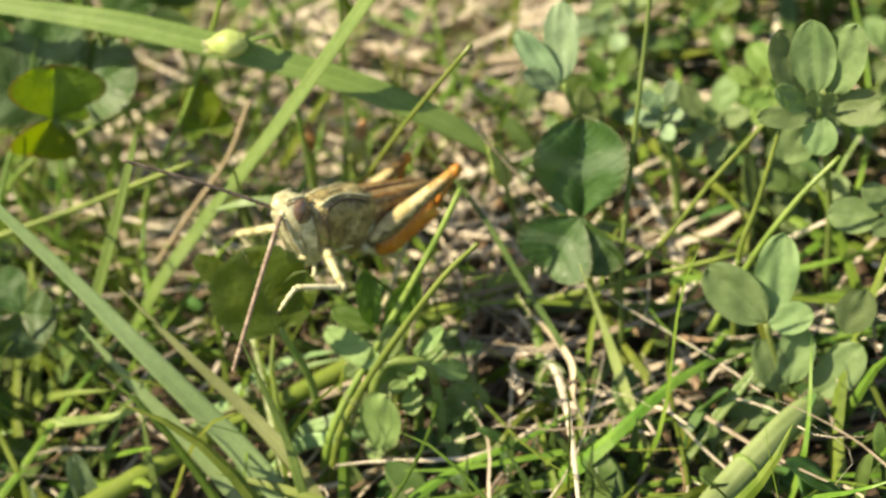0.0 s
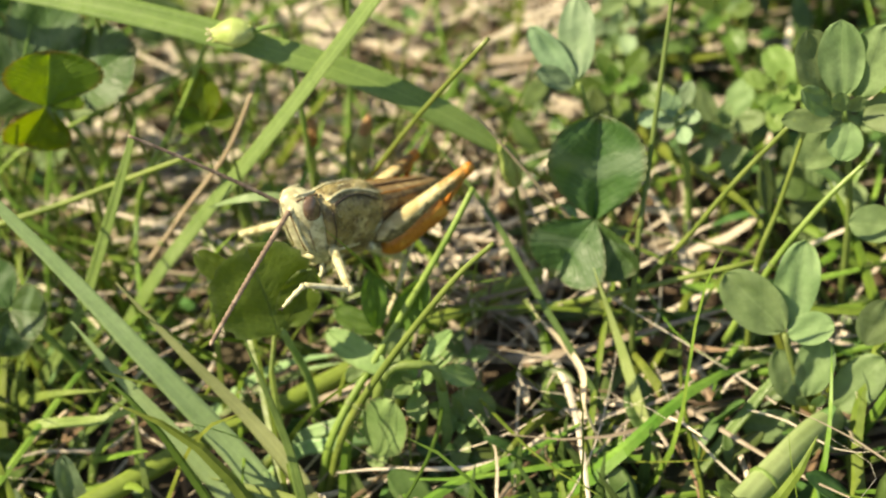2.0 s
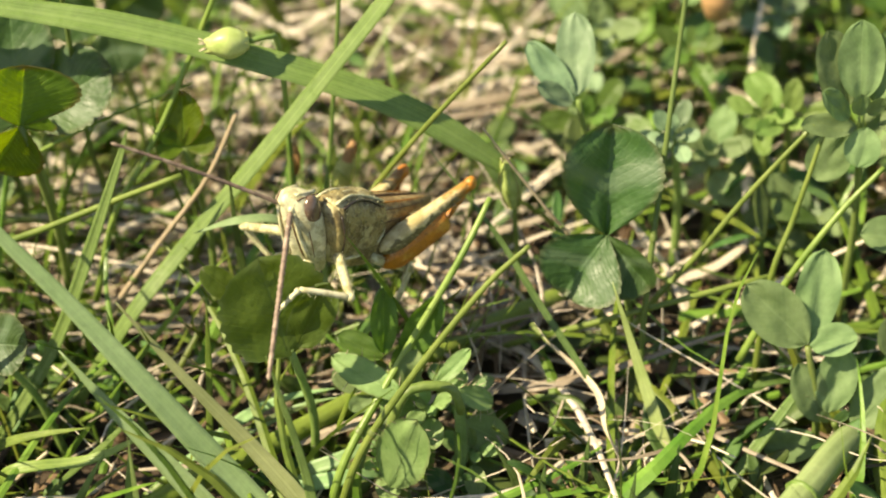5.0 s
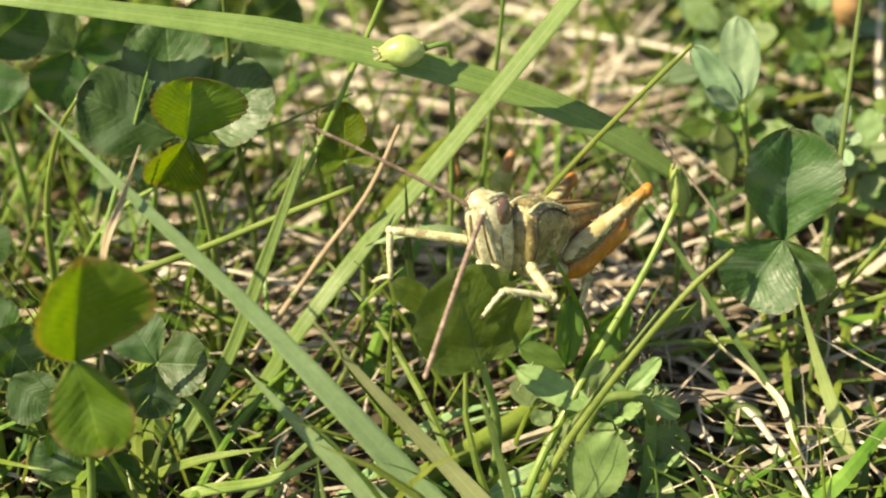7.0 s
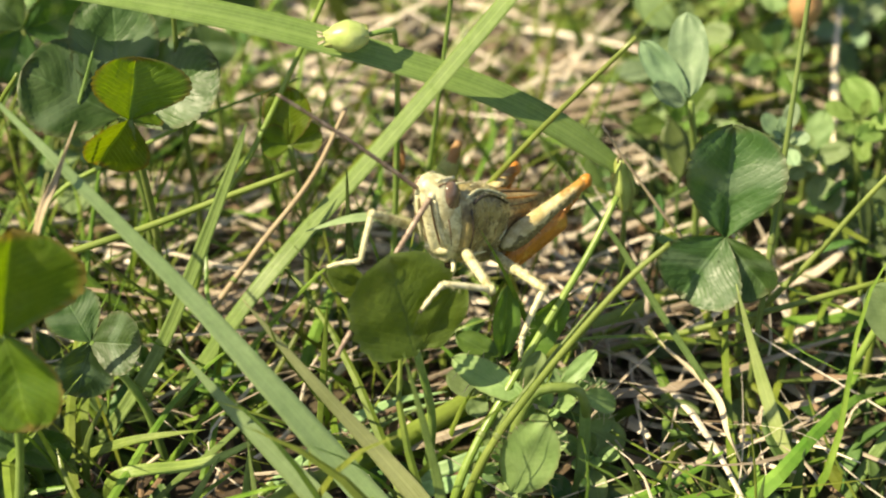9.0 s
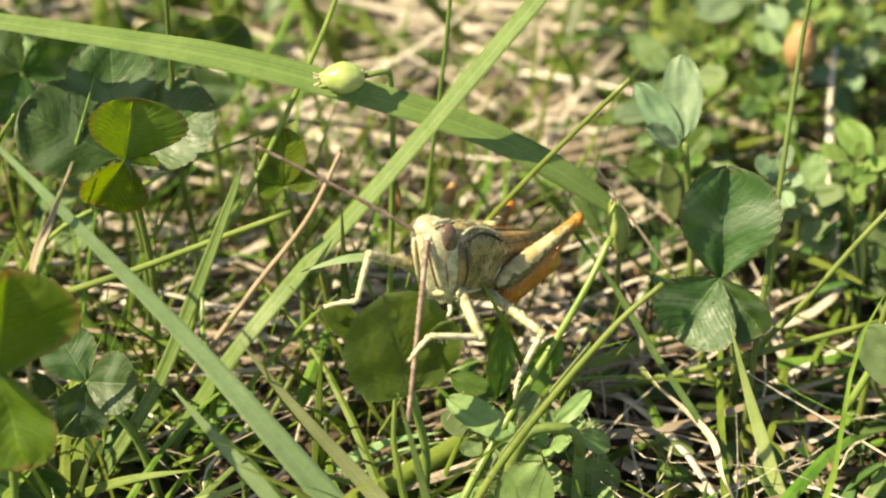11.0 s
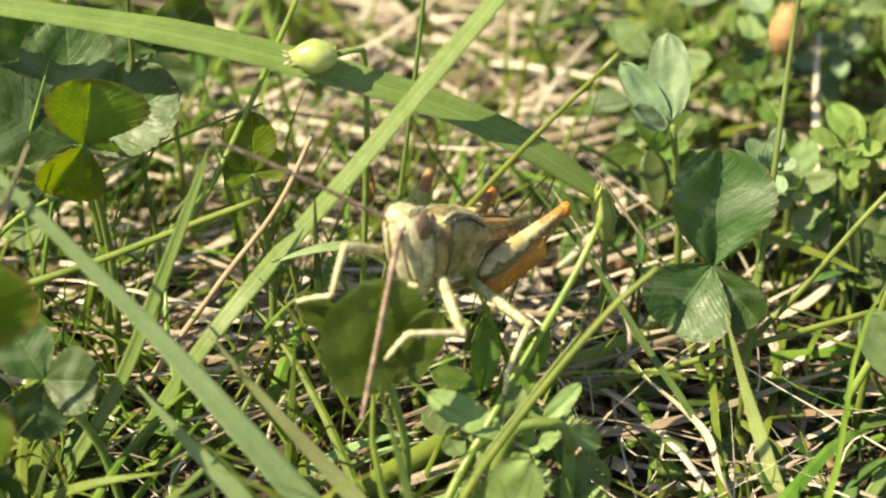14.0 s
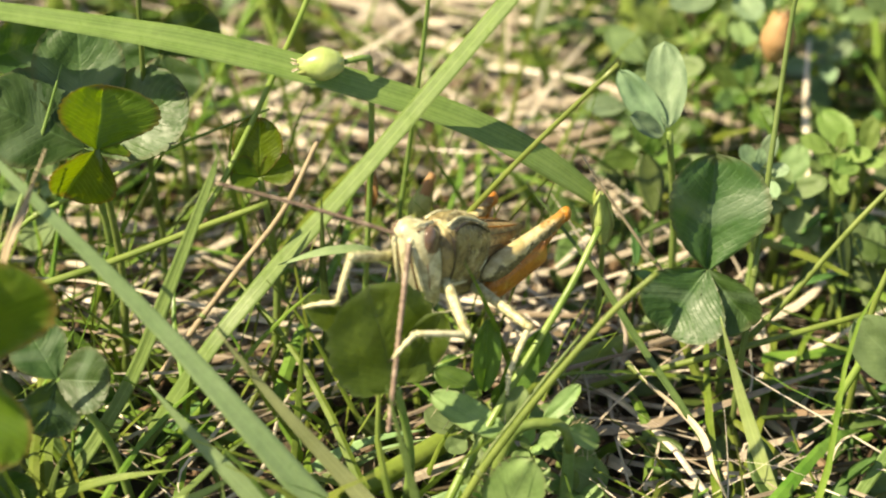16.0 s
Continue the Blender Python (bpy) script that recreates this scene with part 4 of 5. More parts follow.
def seedling():
    """Upright dark leaves beside the eaten leaf."""
    t = root("broad_seedling", (4.2, -3.6, -1.6), "dark green seedling with upright oval leaves among the grass", "seedling")
    tube("stem", [(4.2, -3.6, -1.6), (4.4, -3.2, 3.0), (4.2, -3.4, 7.2)], 0.3, 0.24, STALK, t)
    for b, e, f, w, fo in (((3.7, -3.4, 8.0), (3.8, -2.6, 12.7), (0.2, -0.9, 0.3), 1.7, 0.3), ((4.8, -3.4, 7.4), (7.2, -2.6, 12.1), (0.2, -0.85, 0.4), 2.1, 0.35),
                           ((3.6, -3.4, 7.7), (0.8, -2.6, 8.9), (-0.1, -0.6, 0.8), 1.6, 0.25), ((4.0, -3.5, 6.9), (0.9, -2.8, 6.4), (-0.1, -0.6, 0.8), 1.3, 0.25), ((4.3, -3.5, 6.9), (5.3, -3.2, 8.6), (0.1, -0.8, 0.6), 1.2, 0.2)):
        leaflet("leaf", b, e, f, w, LEAF_GREEN, t, "", "oval", fold=fo, notch=0.0, teeth=0.01)
    return t


seedling()
hairy_herb()
for _x, _y, _h, _s in ((3.0, -3.6, 5.0, 2.6), (8.5, -1.0, 3.2, 2.4), (-3.0, -12.5, 2.4, 2.2), (8.2, -12.0, 0.6, 2.6), (-27, -16, 2.6, 3.0)):
    rosette((_x, _y, _h), (_x + 0.5, _y + 1, -1.8), _s, 7, "low green herb with small oval leaves in the grass", int(_x * 7 + 300), MEDICK)


def flower_bud(base, tip, r, stalk_pts, label, material=BUD, cap=None):
    """An oval bud with overlapping scales on its stalk."""
    t = root("flower_bud", stalk_pts[0], label, "bud", "flower buds")
    tube("stalk", stalk_pts, 0.2, 0.17, STALK, t)
    swell = lambda f: max(0.14, math.sin(math.pi * min(1, 0.08 + 0.88 * f)) ** 0.75) * (1 + 0.015 * math.sin(f * 17))
    body = tube("bud_body", [base, tip], r, r * 0.85, material, t, sides=14, n=18, swell=swell)
    ax = (Vector(tip) - Vector(base)).normalized()
    a = ax.cross(Vector((0, 0, 1))).normalized()
    b = ax.cross(a)
    ln = (Vector(tip) - Vector(base)).length
    for k in range(6):
        w = k * 2 * math.pi / 6 + 0.3
        o = a * math.cos(w) + b * math.sin(w)
        p = Vector(base) + ax * ln * 0.02 + o * r * 0.5
        leaflet("bud_scale", tuple(p), tuple(Vector(base) + ax * ln * (0.9 if k % 2 else 1.02) + o * r * 0.42), tuple(o), r * 1.35, material, body, "", "pointed", fold=-0.42, cup=0.5, notch=0)
    for k in range(5):
        o = (a * math.cos(k * 1.3) + b * math.sin(k * 1.3)) * r * 0.22
        tube("tip_thread", [tuple(Vector(tip) - ax * 0.1 + o), tuple(Vector(tip) + ax * 0.35 + o * 1.8)], 0.06, 0.03, STRAW_ONE, body, sides=5, n=2)
    if cap:
        tube("petal_tip", [tuple(Vector(tip) - ax * ln * 0.35), tuple(Vector(tip) + ax * ln * 0.28)], r * 0.75, r * 0.3, cap, body, "faded orange petal tip", sides=10, n=8)
    return t


flower_bud((-4.5, 8.0, 23.5), (-7.2, 7.6, 23.5), 1.06, [(-3.2, 9.6, -1), (-2.8, 9.6, 16), (-2.9, 9.2, 22.4), (-3.3, 8.5, 23.5), (-4.5, 8.0, 23.5)],
            "pale yellow-green closed bud resting on a grass blade")
flower_bud((11.7, 7.6, 11.0), (11.2, 7.3, 14.9), 0.75, [(12, 9, -1), (11.9, 8.4, 6), (11.7, 7.6, 11.0)], "green closed bud on an upright stalk")
flower_bud((0.0, 11.0, 10.0), (0.9, 11.6, 12.6), 0.8, [(-0.4, 10.5, -1), (-0.3, 10.7, 5), (0.0, 11.0, 10.0)], "flower bud with a faded orange tip", BUD, ORANGE_BUD)
flower_bud((-2.8, 10.5, 11.6), (-2.6, 10.6, 14.0), 0.4, [(-2.9, 10, -1), (-3, 10.2, 6), (-2.8, 10.5, 11.6)], "small withered orange bud", ORANGE_BUD, None)

# ---- small plants round the nearest grass
_pale = root("pale_seedling", (-15.6, -13.5, -1.4), "single pale oval seedling leaf standing upright", "seedling")
tube("stem", [(-15.6, -13.5, -1.6), (-15.6, -13.5, -0.4)], 0.22, 0.2, STALK, _pale)
leaflet("leaf", (-15.6, -13.5, -0.6), (-15.7, -13.0, 5.2), (0.1, -0.9, 0.4), 1.9, MEDICK_GREY, _pale, "", "oval", fold=0.2, notch=0.0)
blade([(-15.9, -11, -1.5), (-14.9, -10.4, 2.0), (-13, -9.5, 5.4)], 0.6, GRASS, "short green grass shoot near the soil", tip=0.5)
blade([(-11.3, -12, -1.5), (-11.5, -11.2, 2.8), (-11.2, -10, 6.8)], 0.7, GRASS, "short upright green grass shoot", tip=0.6)
stalk([(-20.3, -9, 1.2), (-18.4, -9, 3.2), (-16.6, -9, 5)], 0.18, 0.12, STRAW_ONE, "short dry stick of broken straw")
blade([(-25, -6, 0.4), (-23.2, -6, 1.4), (-18.5, -7.3, 4.6), (-13.9, -8.2, 6.3)], 0.6, GRASS_THIN, "low yellow-green grass blade", tip=0.4)
flower_bud((26.4, 30, 11.4), (26.7, 30, 15.2), 1.3, [(26.4, 30.5, -1), (26.2, 30.2, 6), (26.4, 30, 11.4)], "faded orange-brown flower head", ORANGE_BUD, None)
stalk([(27.2, 2.0, -1.5), (27.9, 3.0, 8.2), (29.3, 4.5, 12.5), (30.9, 6.0, 18.1)], 0.24, 0.14, GRASS_THIN, "slender green stalk below a medick shoot")
stalk([(26.0, 0.5, 4.0), (28.9, 2.0, 9.5), (31.9, 3.5, 13.5), (34.6, 5.0, 15.9)], 0.26, 0.16, GRASS_THIN, "slanting yellow-green stalk below a medick shoot")
blade([(22.2, -11, -2.4), (24.9, -7.0, 0.0), (28.5, -3.5, 3.4), (30.5, -1.5, 5.0)], 0.75, GRASS, "light green grass blade beside a thick stem", tip=0.4)
blade([(25.2, -8, -3.0), (26.6, -6, -1.6), (27.9, -4.0, 0.4)], 0.5, GRASS, "short green grass blade beside a thick stem", tip=0.5)
blade([(4.5, -15.2, 2.4), (-1.1, -14.0, 3.4), (-6.2, -13.0, 3.7)], 0.6, GRASS_THIN, "bent yellow-green blade lying across the stem", tip=0.5)
blade([(-10.6, -14.0, -1.4), (-10.6, -13.0, 2.8), (-11.3, -10.0, 7.2)], 0.6, GRASS, "upright light green grass shoot", tip=0.6)
for _x, _y, _h, _s in ((-19.4, -14.2, 0.6, 2.2), (-15.2, -14.6, -0.4, 1.8)):
    rosette((_x, _y, _h), (_x, _y + 0.5, -1.8), _s, 5, "pale green seedling with small round leaves", int(_x * 9 + 700), MEDICK_GREY)
for _x, _y, _h, _s in ((10.8, -11.5, 0.4, 2.6), (13.6, -10.2, 0.0, 2.2), (8.6, -8.6, 0.8, 2.4), (15.5, -7.5, 0.2, 2.0)):
    rosette((_x, _y, _h), (_x, _y + 0.6, -2.2), _s, 6, "low dark green herb in the shade of the grass", int(_x * 9 + 900), CLOVER)
for _k in range(9):
    _x, _y = 10.0 + 1.35 * _k, -12.6 + 0.75 * (_k * 5 % 7)
    blade([(_x, _y, -2.2), (_x + 0.5, _y + 0.5, 1.4), (_x + 0.9 * (-1) ** _k, _y + 1.4, 4.2)], 0.6 + 0.1 * (_k % 3), GRASS_DARK, "short dark green grass blade near the soil", tip=0.6)
rosette((6.4, -6.0, 6.0), (5.8, -6.6, -1.6), 2.7, 9, "bristly herb shoot with toothed grey-green leaves", 41, HERB)
rosette((9.0, -6.4, 2.6), (8.4, -6.8, -1.8), 2.6, 8, "bristly herb shoot with toothed grey-green leaves", 43, HERB)
rosette((3.6, -7.4, 3.2), (3.8, -7.6, -1.6), 2.3, 7, "bristly herb shoot with toothed grey-green leaves", 47, HERB)

# ---------------------------------------------------------------- the grasshopper (x forward, y to its left, z up)


def loft(stations, sides=22, ridge=0.0):
    """Rings round the x axis: (x, z of the middle, half width, half height, squareness)."""
    verts, faces = [], []
    for x, zc, w, h, p in stations:
        for k in range(sides):
            a = 2 * math.pi * k / sides
            c, s = math.cos(a), math.sin(a)
            y = w * math.copysign(abs(c) ** (2 / p), c)
            z = h * math.copysign(abs(s) ** (2 / p), s)
            if ridge and s > 0.95:
                z += ridge
            verts.append((x, y, zc + z))
    for i in range(len(stations) - 1):
        for k in range(sides):
            q = (k + 1) % sides
            faces.append((i * sides + k, i * sides + q, (i + 1) * sides + q, (i + 1) * sides + k))
    faces.append(tuple(range(sides)))
    faces.append(tuple((len(stations) - 1) * sides + k for k in range(sides)))
    return verts, faces


def ball(centre, radii, nu=14, nv=18):
    verts, faces = [], []
    for i in range(nu + 1):
        a = math.pi * i / nu
        for k in range(nv):
            b = 2 * math.pi * k / nv
            verts.append((centre[0] + radii[0] * math.sin(a) * math.cos(b), centre[1] + radii[1] * math.sin(a) * math.sin(b), centre[2] + radii[2] * math.cos(a)))
    for i in range(nu):
        for k in range(nv):
            q = (k + 1) % nv
            faces.append((i * nv + k, i * nv + q, (i + 1) * nv + q, (i + 1) * nv + k))
    return verts, faces


def piece(name, data, material, parent, label="", origin=(0, 0, 0)):
    return make(name, data[0], data[1], material, parent, label, None, origin)


def limb(name, pts, r0, r1, material, parent, label="", flat=1.0, swell=None, n=10):
    v, f, u = tube_data(pts, r0, r1, 10, n, swell)
    return make(name, v, f, material, parent, label, u, pts[0])


def fuzz(name, ob_parent, samples, size, seed, material, label=""):
    """Short stiff hairs on given (point, normal) samples, one mesh."""
    rng = random.Random(seed)
    verts, faces = [], []
    for p, n in samples:
        p, n = Vector(p), Vector(n)
        d = (n.normalized() + Vector((rng.uniform(-1, 1), rng.uniform(-1, 1), rng.uniform(-1, 1))) * 0.55).normalized() * size * rng.uniform(0.5, 1.3)
        a = d.orthogonal().normalized() * 0.012
        b = d.cross(a).normalized() * 0.012
        k = len(verts)
        verts += [p + a, p - a * 0.5 + b, p - a * 0.5 - b, p + d]
        faces += [(k, k + 1, k + 3), (k + 1, k + 2, k + 3), (k + 2, k, k + 3)]
    return make(name, verts, faces, material, ob_parent, label, None, (0, 0, 0))


def surface_samples(ob, count, seed):
    """Random points and normals on a part, in the insect's space."""
    rng = random.Random(seed)
    o = Vector(ob["at_mm"])
    polys = [f for f in ob.data.polygons if f.area > 0 and len(f.vertices) == 4]
    out = []
    for f in rng.choices(polys, [f.area for f in polys], k=count):
        q = [ob.data.vertices[i].co for i in f.vertices]
        u, v = rng.random(), rng.random()
        out.append((q[0].lerp(q[1], u).lerp(q[3].lerp(q[2], u), v) / K + o, f.normal.copy()))
    return out


HOPPER_AT = (-0.1, -1.06, 17.46)


def build_hopper():
    h = new("grasshopper")
    h.empty_display_size = 0.003
    tagged(h, "mottled green and brown grasshopper feeding on a leaf", "grasshopper")
    h["at_mm"] = (0, 0, 0)
    # head
    rings = [(-3.9, 0.62, 0.34, 0.5), (-3.6, 0.68, 0.58, 0.84), (-3.1, 0.78, 0.80, 1.06), (-2.4, 0.88, 0.98, 1.24), (-1.6, 0.96, 1.1, 1.38), (-0.8, 1.0, 1.18, 1.46),
             (0.0, 1.06, 1.22, 1.44), (0.6, 1.12, 1.2, 1.34), (1.1, 1.2, 1.12, 1.16), (1.5, 1.32, 0.96, 0.94), (1.8, 1.45, 0.74, 0.66), (1.98, 1.56, 0.44, 0.36), (2.04, 1.62, 0.18, 0.14)]
    sides = 36
    verts, faces = [], []
    for z, cx, d, w in rings:
        for k in range(sides):
            a = 2 * math.pi * k / sides
            x, y = cx + d * math.cos(a), w * math.sin(a)
            if math.cos(a) > 0.6 and -3.0 < z < 1.9:
                x += 0.15 * math.exp(-(y / 0.24) ** 2) - 0.10 * math.exp(-((abs(y) - 0.48) / 0.18) ** 2)
            if z < -2.5 and math.cos(a) > 0.5:
                x += 0.06
            verts.append((x, y, z))
    for i in range(len(rings) - 1):
        for k in range(sides):
            q = (k + 1) % sides
            faces.append((i * sides + k, i * sides + q, (i + 1) * sides + q, (i + 1) * sides + k))
    faces += [tuple(range(sides)), tuple((len(rings) - 1) * sides + k for k in range(sides))]
    head = piece("head", (verts, faces), SKIN_FACE, h, "pale green-cream head with dark stripes")
    for s in (1, -1):
        piece("eye", ball((1.08, s * 1.04, 0.66), (0.68, 0.46, 0.98), 22, 28), EYE, head, "large glossy pinkish brown eye")
        limb("cheek_stripe", [(1.74, s * 1.2, -0.45), (1.66, s * 1.2, -1.3), (1.5, s * 1.08, -2.3)], 0.035, 0.025, SKIN_WING_SIDE, head, "", n=6)
        limb("face_ridge", [(2.18, s * 0.60, 0.9), (2.08, s * 0.68, -0.7), (1.72, s * 0.82, -2.3)], 0.11, 0.13, SKIN_CREAM, head, "", n=10)
        limb("face_line", [(2.24, s * 0.36, 0.8), (2.1, s * 0.40, -0.7), (1.8, s * 0.46, -2.2)], 0.05, 0.05, SKIN_WING_SIDE, head, "", n=10)
        limb("temple_band", [(1.72, s * 0.5, 1.86), (1.1, s * 0.62, 1.74), (0.3, s * 0.72, 1.5)], 0.12, 0.12, SKIN_CREAM, head, "", n=6)
        limb("temple_line", [(1.85, s * 0.72, 1.62), (1.1, s * 0.86, 1.56), (0.3, s * 0.95, 1.36)], 0.06, 0.06, SKIN_WING_SIDE, head, "", n=6)
        piece("antenna_socket", ball((2.12, s * 0.42, 1.1 if s > 0 else 1.36), (0.24, 0.22, 0.24), 8, 10), SKIN_CREAM, head)
        limb("palp", [(0.95, s * 0.65, -3.5), (1.4, s * 1.0, -4.0), (1.8, s * 0.75, -4.4)], 0.15, 0.13, SKIN_CREAM, head, "pale jointed palp", n=6)
        piece("mandible", ball((0.92, s * 0.42, -3.8), (0.42, 0.38, 0.46), 8, 12), SKIN_DARK, head, "dark jaw")
    piece("clypeus", ball((1.56, 0, -2.75), (0.30, 0.86, 0.32), 10, 16), SKIN_CREAM, head, "cream plate above the mouth")
    piece("labrum", ball((1.28, 0, -3.35), (0.28, 0.7, 0.42), 10, 16), SKIN_CREAM, head, "")
    # thorax and abdomen
    off = Vector((-0.5, 0.9, -0.8))
    drop = lambda q: Vector((q[0], q[1], q[2] + 0.22 * min(0.0, q[0] + 0.5)))
    mv = lambda data: ([drop(q) + off for q in data[0]], data[1])
    at = lambda pts: [tuple(drop(q) + off) for q in pts]
    pron = [(0.5, -0.4, 1.3, 2.0, 2.4), (0.25, -0.4, 1.46, 2.14, 2.5), (0.0, -0.42, 1.38, 2.06, 2.5), (-0.5, -0.45, 1.46, 2.12, 2.5), (-1.0, -0.5, 1.54, 2.16, 2.6), (-1.25, -0.52, 1.44, 2.08, 2.6), (-1.6, -0.55, 1.58, 2.14, 2.7),
            (-2.4, -0.55, 1.68, 2.06, 2.7), (-3.1, -0.4, 1.7, 1.8, 2.6), (-3.7, -0.1, 1.6, 1.35, 2.5), (-4.1, 0.3, 1.2, 0.7, 2.2)]
    p = piece("pronotum", mv(loft(pron, 36, 0.12)), SKIN_BODY, h, "mottled saddle-shaped shield with pale keels")
    for s in (1, -1):
        limb("keel", at([(0.5, s * 0.72, 1.6), (-0.7, s * 0.66, 1.66), (-1.7, s * 0.6, 1.56), (-2.7, s * 0.85, 1.38), (-3.8, s * 1.15, 1.0)]), 0.1, 0.09, SKIN_CREAM, p, "", n=10)
        limb("dark_line", at([(0.2, s * 1.1, 1.3), (-1.0, s * 1.05, 1.42), (-2.1, s * 1.1, 1.3), (-3.4, s * 1.5, 0.75)]), 0.09, 0.09, SKIN_DARK, p, "", n=10)
    for s in (1, -1):
        for fx, fw, fh, fz in ((-1.28, 1.43, 2.07, -0.52), (-2.2, 1.63, 2.06, -0.55)):
            pts = []
            for k in range(7):
                a = radians(52 - 17 * k)
                pts.append((fx - 0.12 * math.sin(k * 1.1), s * fw * math.cos(a) ** 0.77, fz + fh * math.copysign(abs(math.sin(a)) ** 0.77, math.sin(a))))
            limb("furrow", at(pts), 0.045, 0.03, SKIN_TOP, p, "", n=12)
        limb("pale_edge", at([(0.3, s * 1.12, -2.1), (-1.2, s * 1.25, -2.3), (-2.6, s * 1.35, -2.1), (-3.6, s * 1.5, -1.0), (-4.0, s * 1.15, 0.2)]), 0.1, 0.08, SKIN_CREAM, p, "", n=10)
    limb("mid_keel", at([(0.5, 0, 1.72), (-1.7, 0, 1.66), (-3.9, 0, 1.0)]), 0.08, 0.07, SKIN_CREAM, p, "", n=8)
    piece("collar", mv(loft([(0.9, -0.35, 1.2, 1.75, 2.3), (0.6, -0.42, 1.42, 2.0, 2.4), (0.42, -0.46, 1.4, 2.0, 2.5)], 30)), SKIN_BODY, p, "mottled front rim behind the head")
    limb("rim_line", at([(0.55, 1.2, 1.0), (0.55, 1.5, -0.3), (0.5, 1.3, -1.7)]), 0.05, 0.05, SKIN_DARK, p, "", n=8)
    piece("thorax", mv(loft([(-0.2, -1.9, 0.8, 0.9, 2.2), (-0.9, -2.1, 1.25, 1.25, 2.3), (-2.4, -2.1, 1.5, 1.4, 2.4), (-4.6, -2.0, 1.6, 1.5, 2.4), (-6.0, -2.0, 1.55, 1.5, 2.3)], 24)), SKIN_BODY, h, "pale mottled underside of the chest")
    abd = []
    for i in range(25):
        f = i / 24
        x = -5.2 - 6.2 * f
        sz = 1 - 0.72 * f ** 1.6
        b = 1 + (0.035 if i % 3 else -0.05)
        abd.append((x, -1.9 - 0.4 * f, 1.62 * sz * b, 1.75 * sz * b, 2.2))
    piece("abdomen", mv(loft(abd, 24)), SKIN_ORANGE, h, "ringed orange-brown abdomen")
    # wings folded over the back
    for s in (1, -1):
        rows, cols = 18, 7
        top = []
        for i in range(rows + 1):
            f = i / rows
            x = -2.6 - 8.2 * f
            zt = 1.0 - 1.2 * f ** 1.1
            wy = 1.5 * (1 - 0.75 * f ** 2.2)
            dz = (2.3 - 0.9 * f) * (1 - 0.8 * f ** 5)
            for j in range(cols + 1):
                g = j / cols
                top.append(Vector((x, s * (0.05 + wy * min(1, g * 1.9) ** 0.8), zt - dz * max(0, g - 0.22) ** 1.1 * 1.2 + 0.05 * math.sin(g * 25) * (1 - f))))
        m, cnt = cols + 1, len(top)
        vv = top + [q + Vector((0, -s * 0.07, -0.07)) for q in top]
        ff = []
        for i in range(rows):
            for j in range(cols):
                a = i * m + j
                ff += [(a, a + 1, a + m + 1, a + m), (cnt + a, cnt + a + m, cnt + a + m + 1, cnt + a + 1)]
        rim = [j for j in range(m)] + [i * m + cols for i in range(1, rows + 1)] + [rows * m + j for j in range(cols - 1, -1, -1)] + [i * m for i in range(rows - 1, 0, -1)]
        for k, a in enumerate(rim):
            c = rim[(k + 1) % len(rim)]
            ff.append((a, cnt + a, cnt + c, c))
        w = piece("forewing", mv((vv, ff)), SKIN_TOP, h, "narrow folded brown wing with paler veins")
        for k in range(4):
            g = 0.12 + 0.2 * k
            pts = []
            for i in range(0, rows - 1, 3):
                q = top[i * m + int(g * cols)]
                pts.append((q.x, q.y + s * 0.04, q.z + 0.04))
            limb("wing_vein", at(pts), 0.05, 0.03, SKIN_ORANGE if k == 1 else SKIN_WING_SIDE, w, "", n=12)
    # legs

    def thigh(hip, knee, s, up, h0, h1, drop):
        """A flat club-shaped thigh between hip and knee; drop shifts it below the line."""
        p, q = Vector(hip), Vector(knee)
        d = (q - p).normalized()
        side = Vector((0, s, 0)) - d * d.y * s
        side.normalize()
        u = d.cross(side).normalized()
        if u.z < 0:
            u = -u
        verts, faces, uvs = [], [], []
        n, m = 24, 18
        for i in range(n + 1):
            f = i / n
            prof = math.sin(math.pi * 0.5 * min(1.0, (f + 0.01) / 0.28)) ** 0.6
            h = (h0 + (h1 - h0) * f ** 0.8) * prof
            c = p.lerp(q, f) + u * (up * (1 - f) - drop * (1 - f) ** 0.7)
            for k in range(m):
                a = 2 * math.pi * k / m
                ca, sa = math.cos(a), math.sin(a)
                w = 0.42 * h * (1 + 0.18 * (abs(sa) > 0.9))
                uvs.append((f, 0.5 + 0.5 * sa))
                verts.append(c + side * (w * math.copysign(abs(ca) ** 0.8, ca)) + u * (h * 0.5 * math.copysign(abs(sa) ** 0.8, sa)))
        for i in range(n):
            for k in range(m):
                r = (k + 1) % m
                faces.append((i * m + k, i * m + r, (i + 1) * m + r, (i + 1) * m + k))
        faces += [tuple(range(m)), tuple(n * m + k for k in range(m))]
        return (verts, faces, uvs), side, u

    def hind(s, hip, knee, foot, toe):
        data, side, u = thigh(hip, knee, s, 0.3, 1.9, 0.74, 0.0)
        leg = make("hind_leg", data[0], data[1], SKIN_THIGH, h, "club-shaped hind thigh, mottled cream above and orange at the knee", data[2], (0, 0, 0))
        p, q = Vector(hip), Vector(knee)
        low, _, _ = thigh(tuple(p + Vector((0, 0, -0.5))), tuple(p.lerp(q, 0.68) + Vector((0, 0, -0.85))), s, 0.0, 1.7, 1.9, 0.35)
        piece("thigh_underside", low, SKIN_ORANGE, leg, "orange lower face of the thigh")
        limb("thigh_end", [tuple(p.lerp(q, 0.8)), knee], 0.36, 0.40, SKIN_ORANGE, leg, "orange brown end of the thigh", n=8, swell=lambda f: 0.8 + 0.3 * f)
        piece("knee", ball(knee, (0.48, 0.36, 0.48), 10, 12), SKIN_ORANGE, leg, "rounded brown knee")
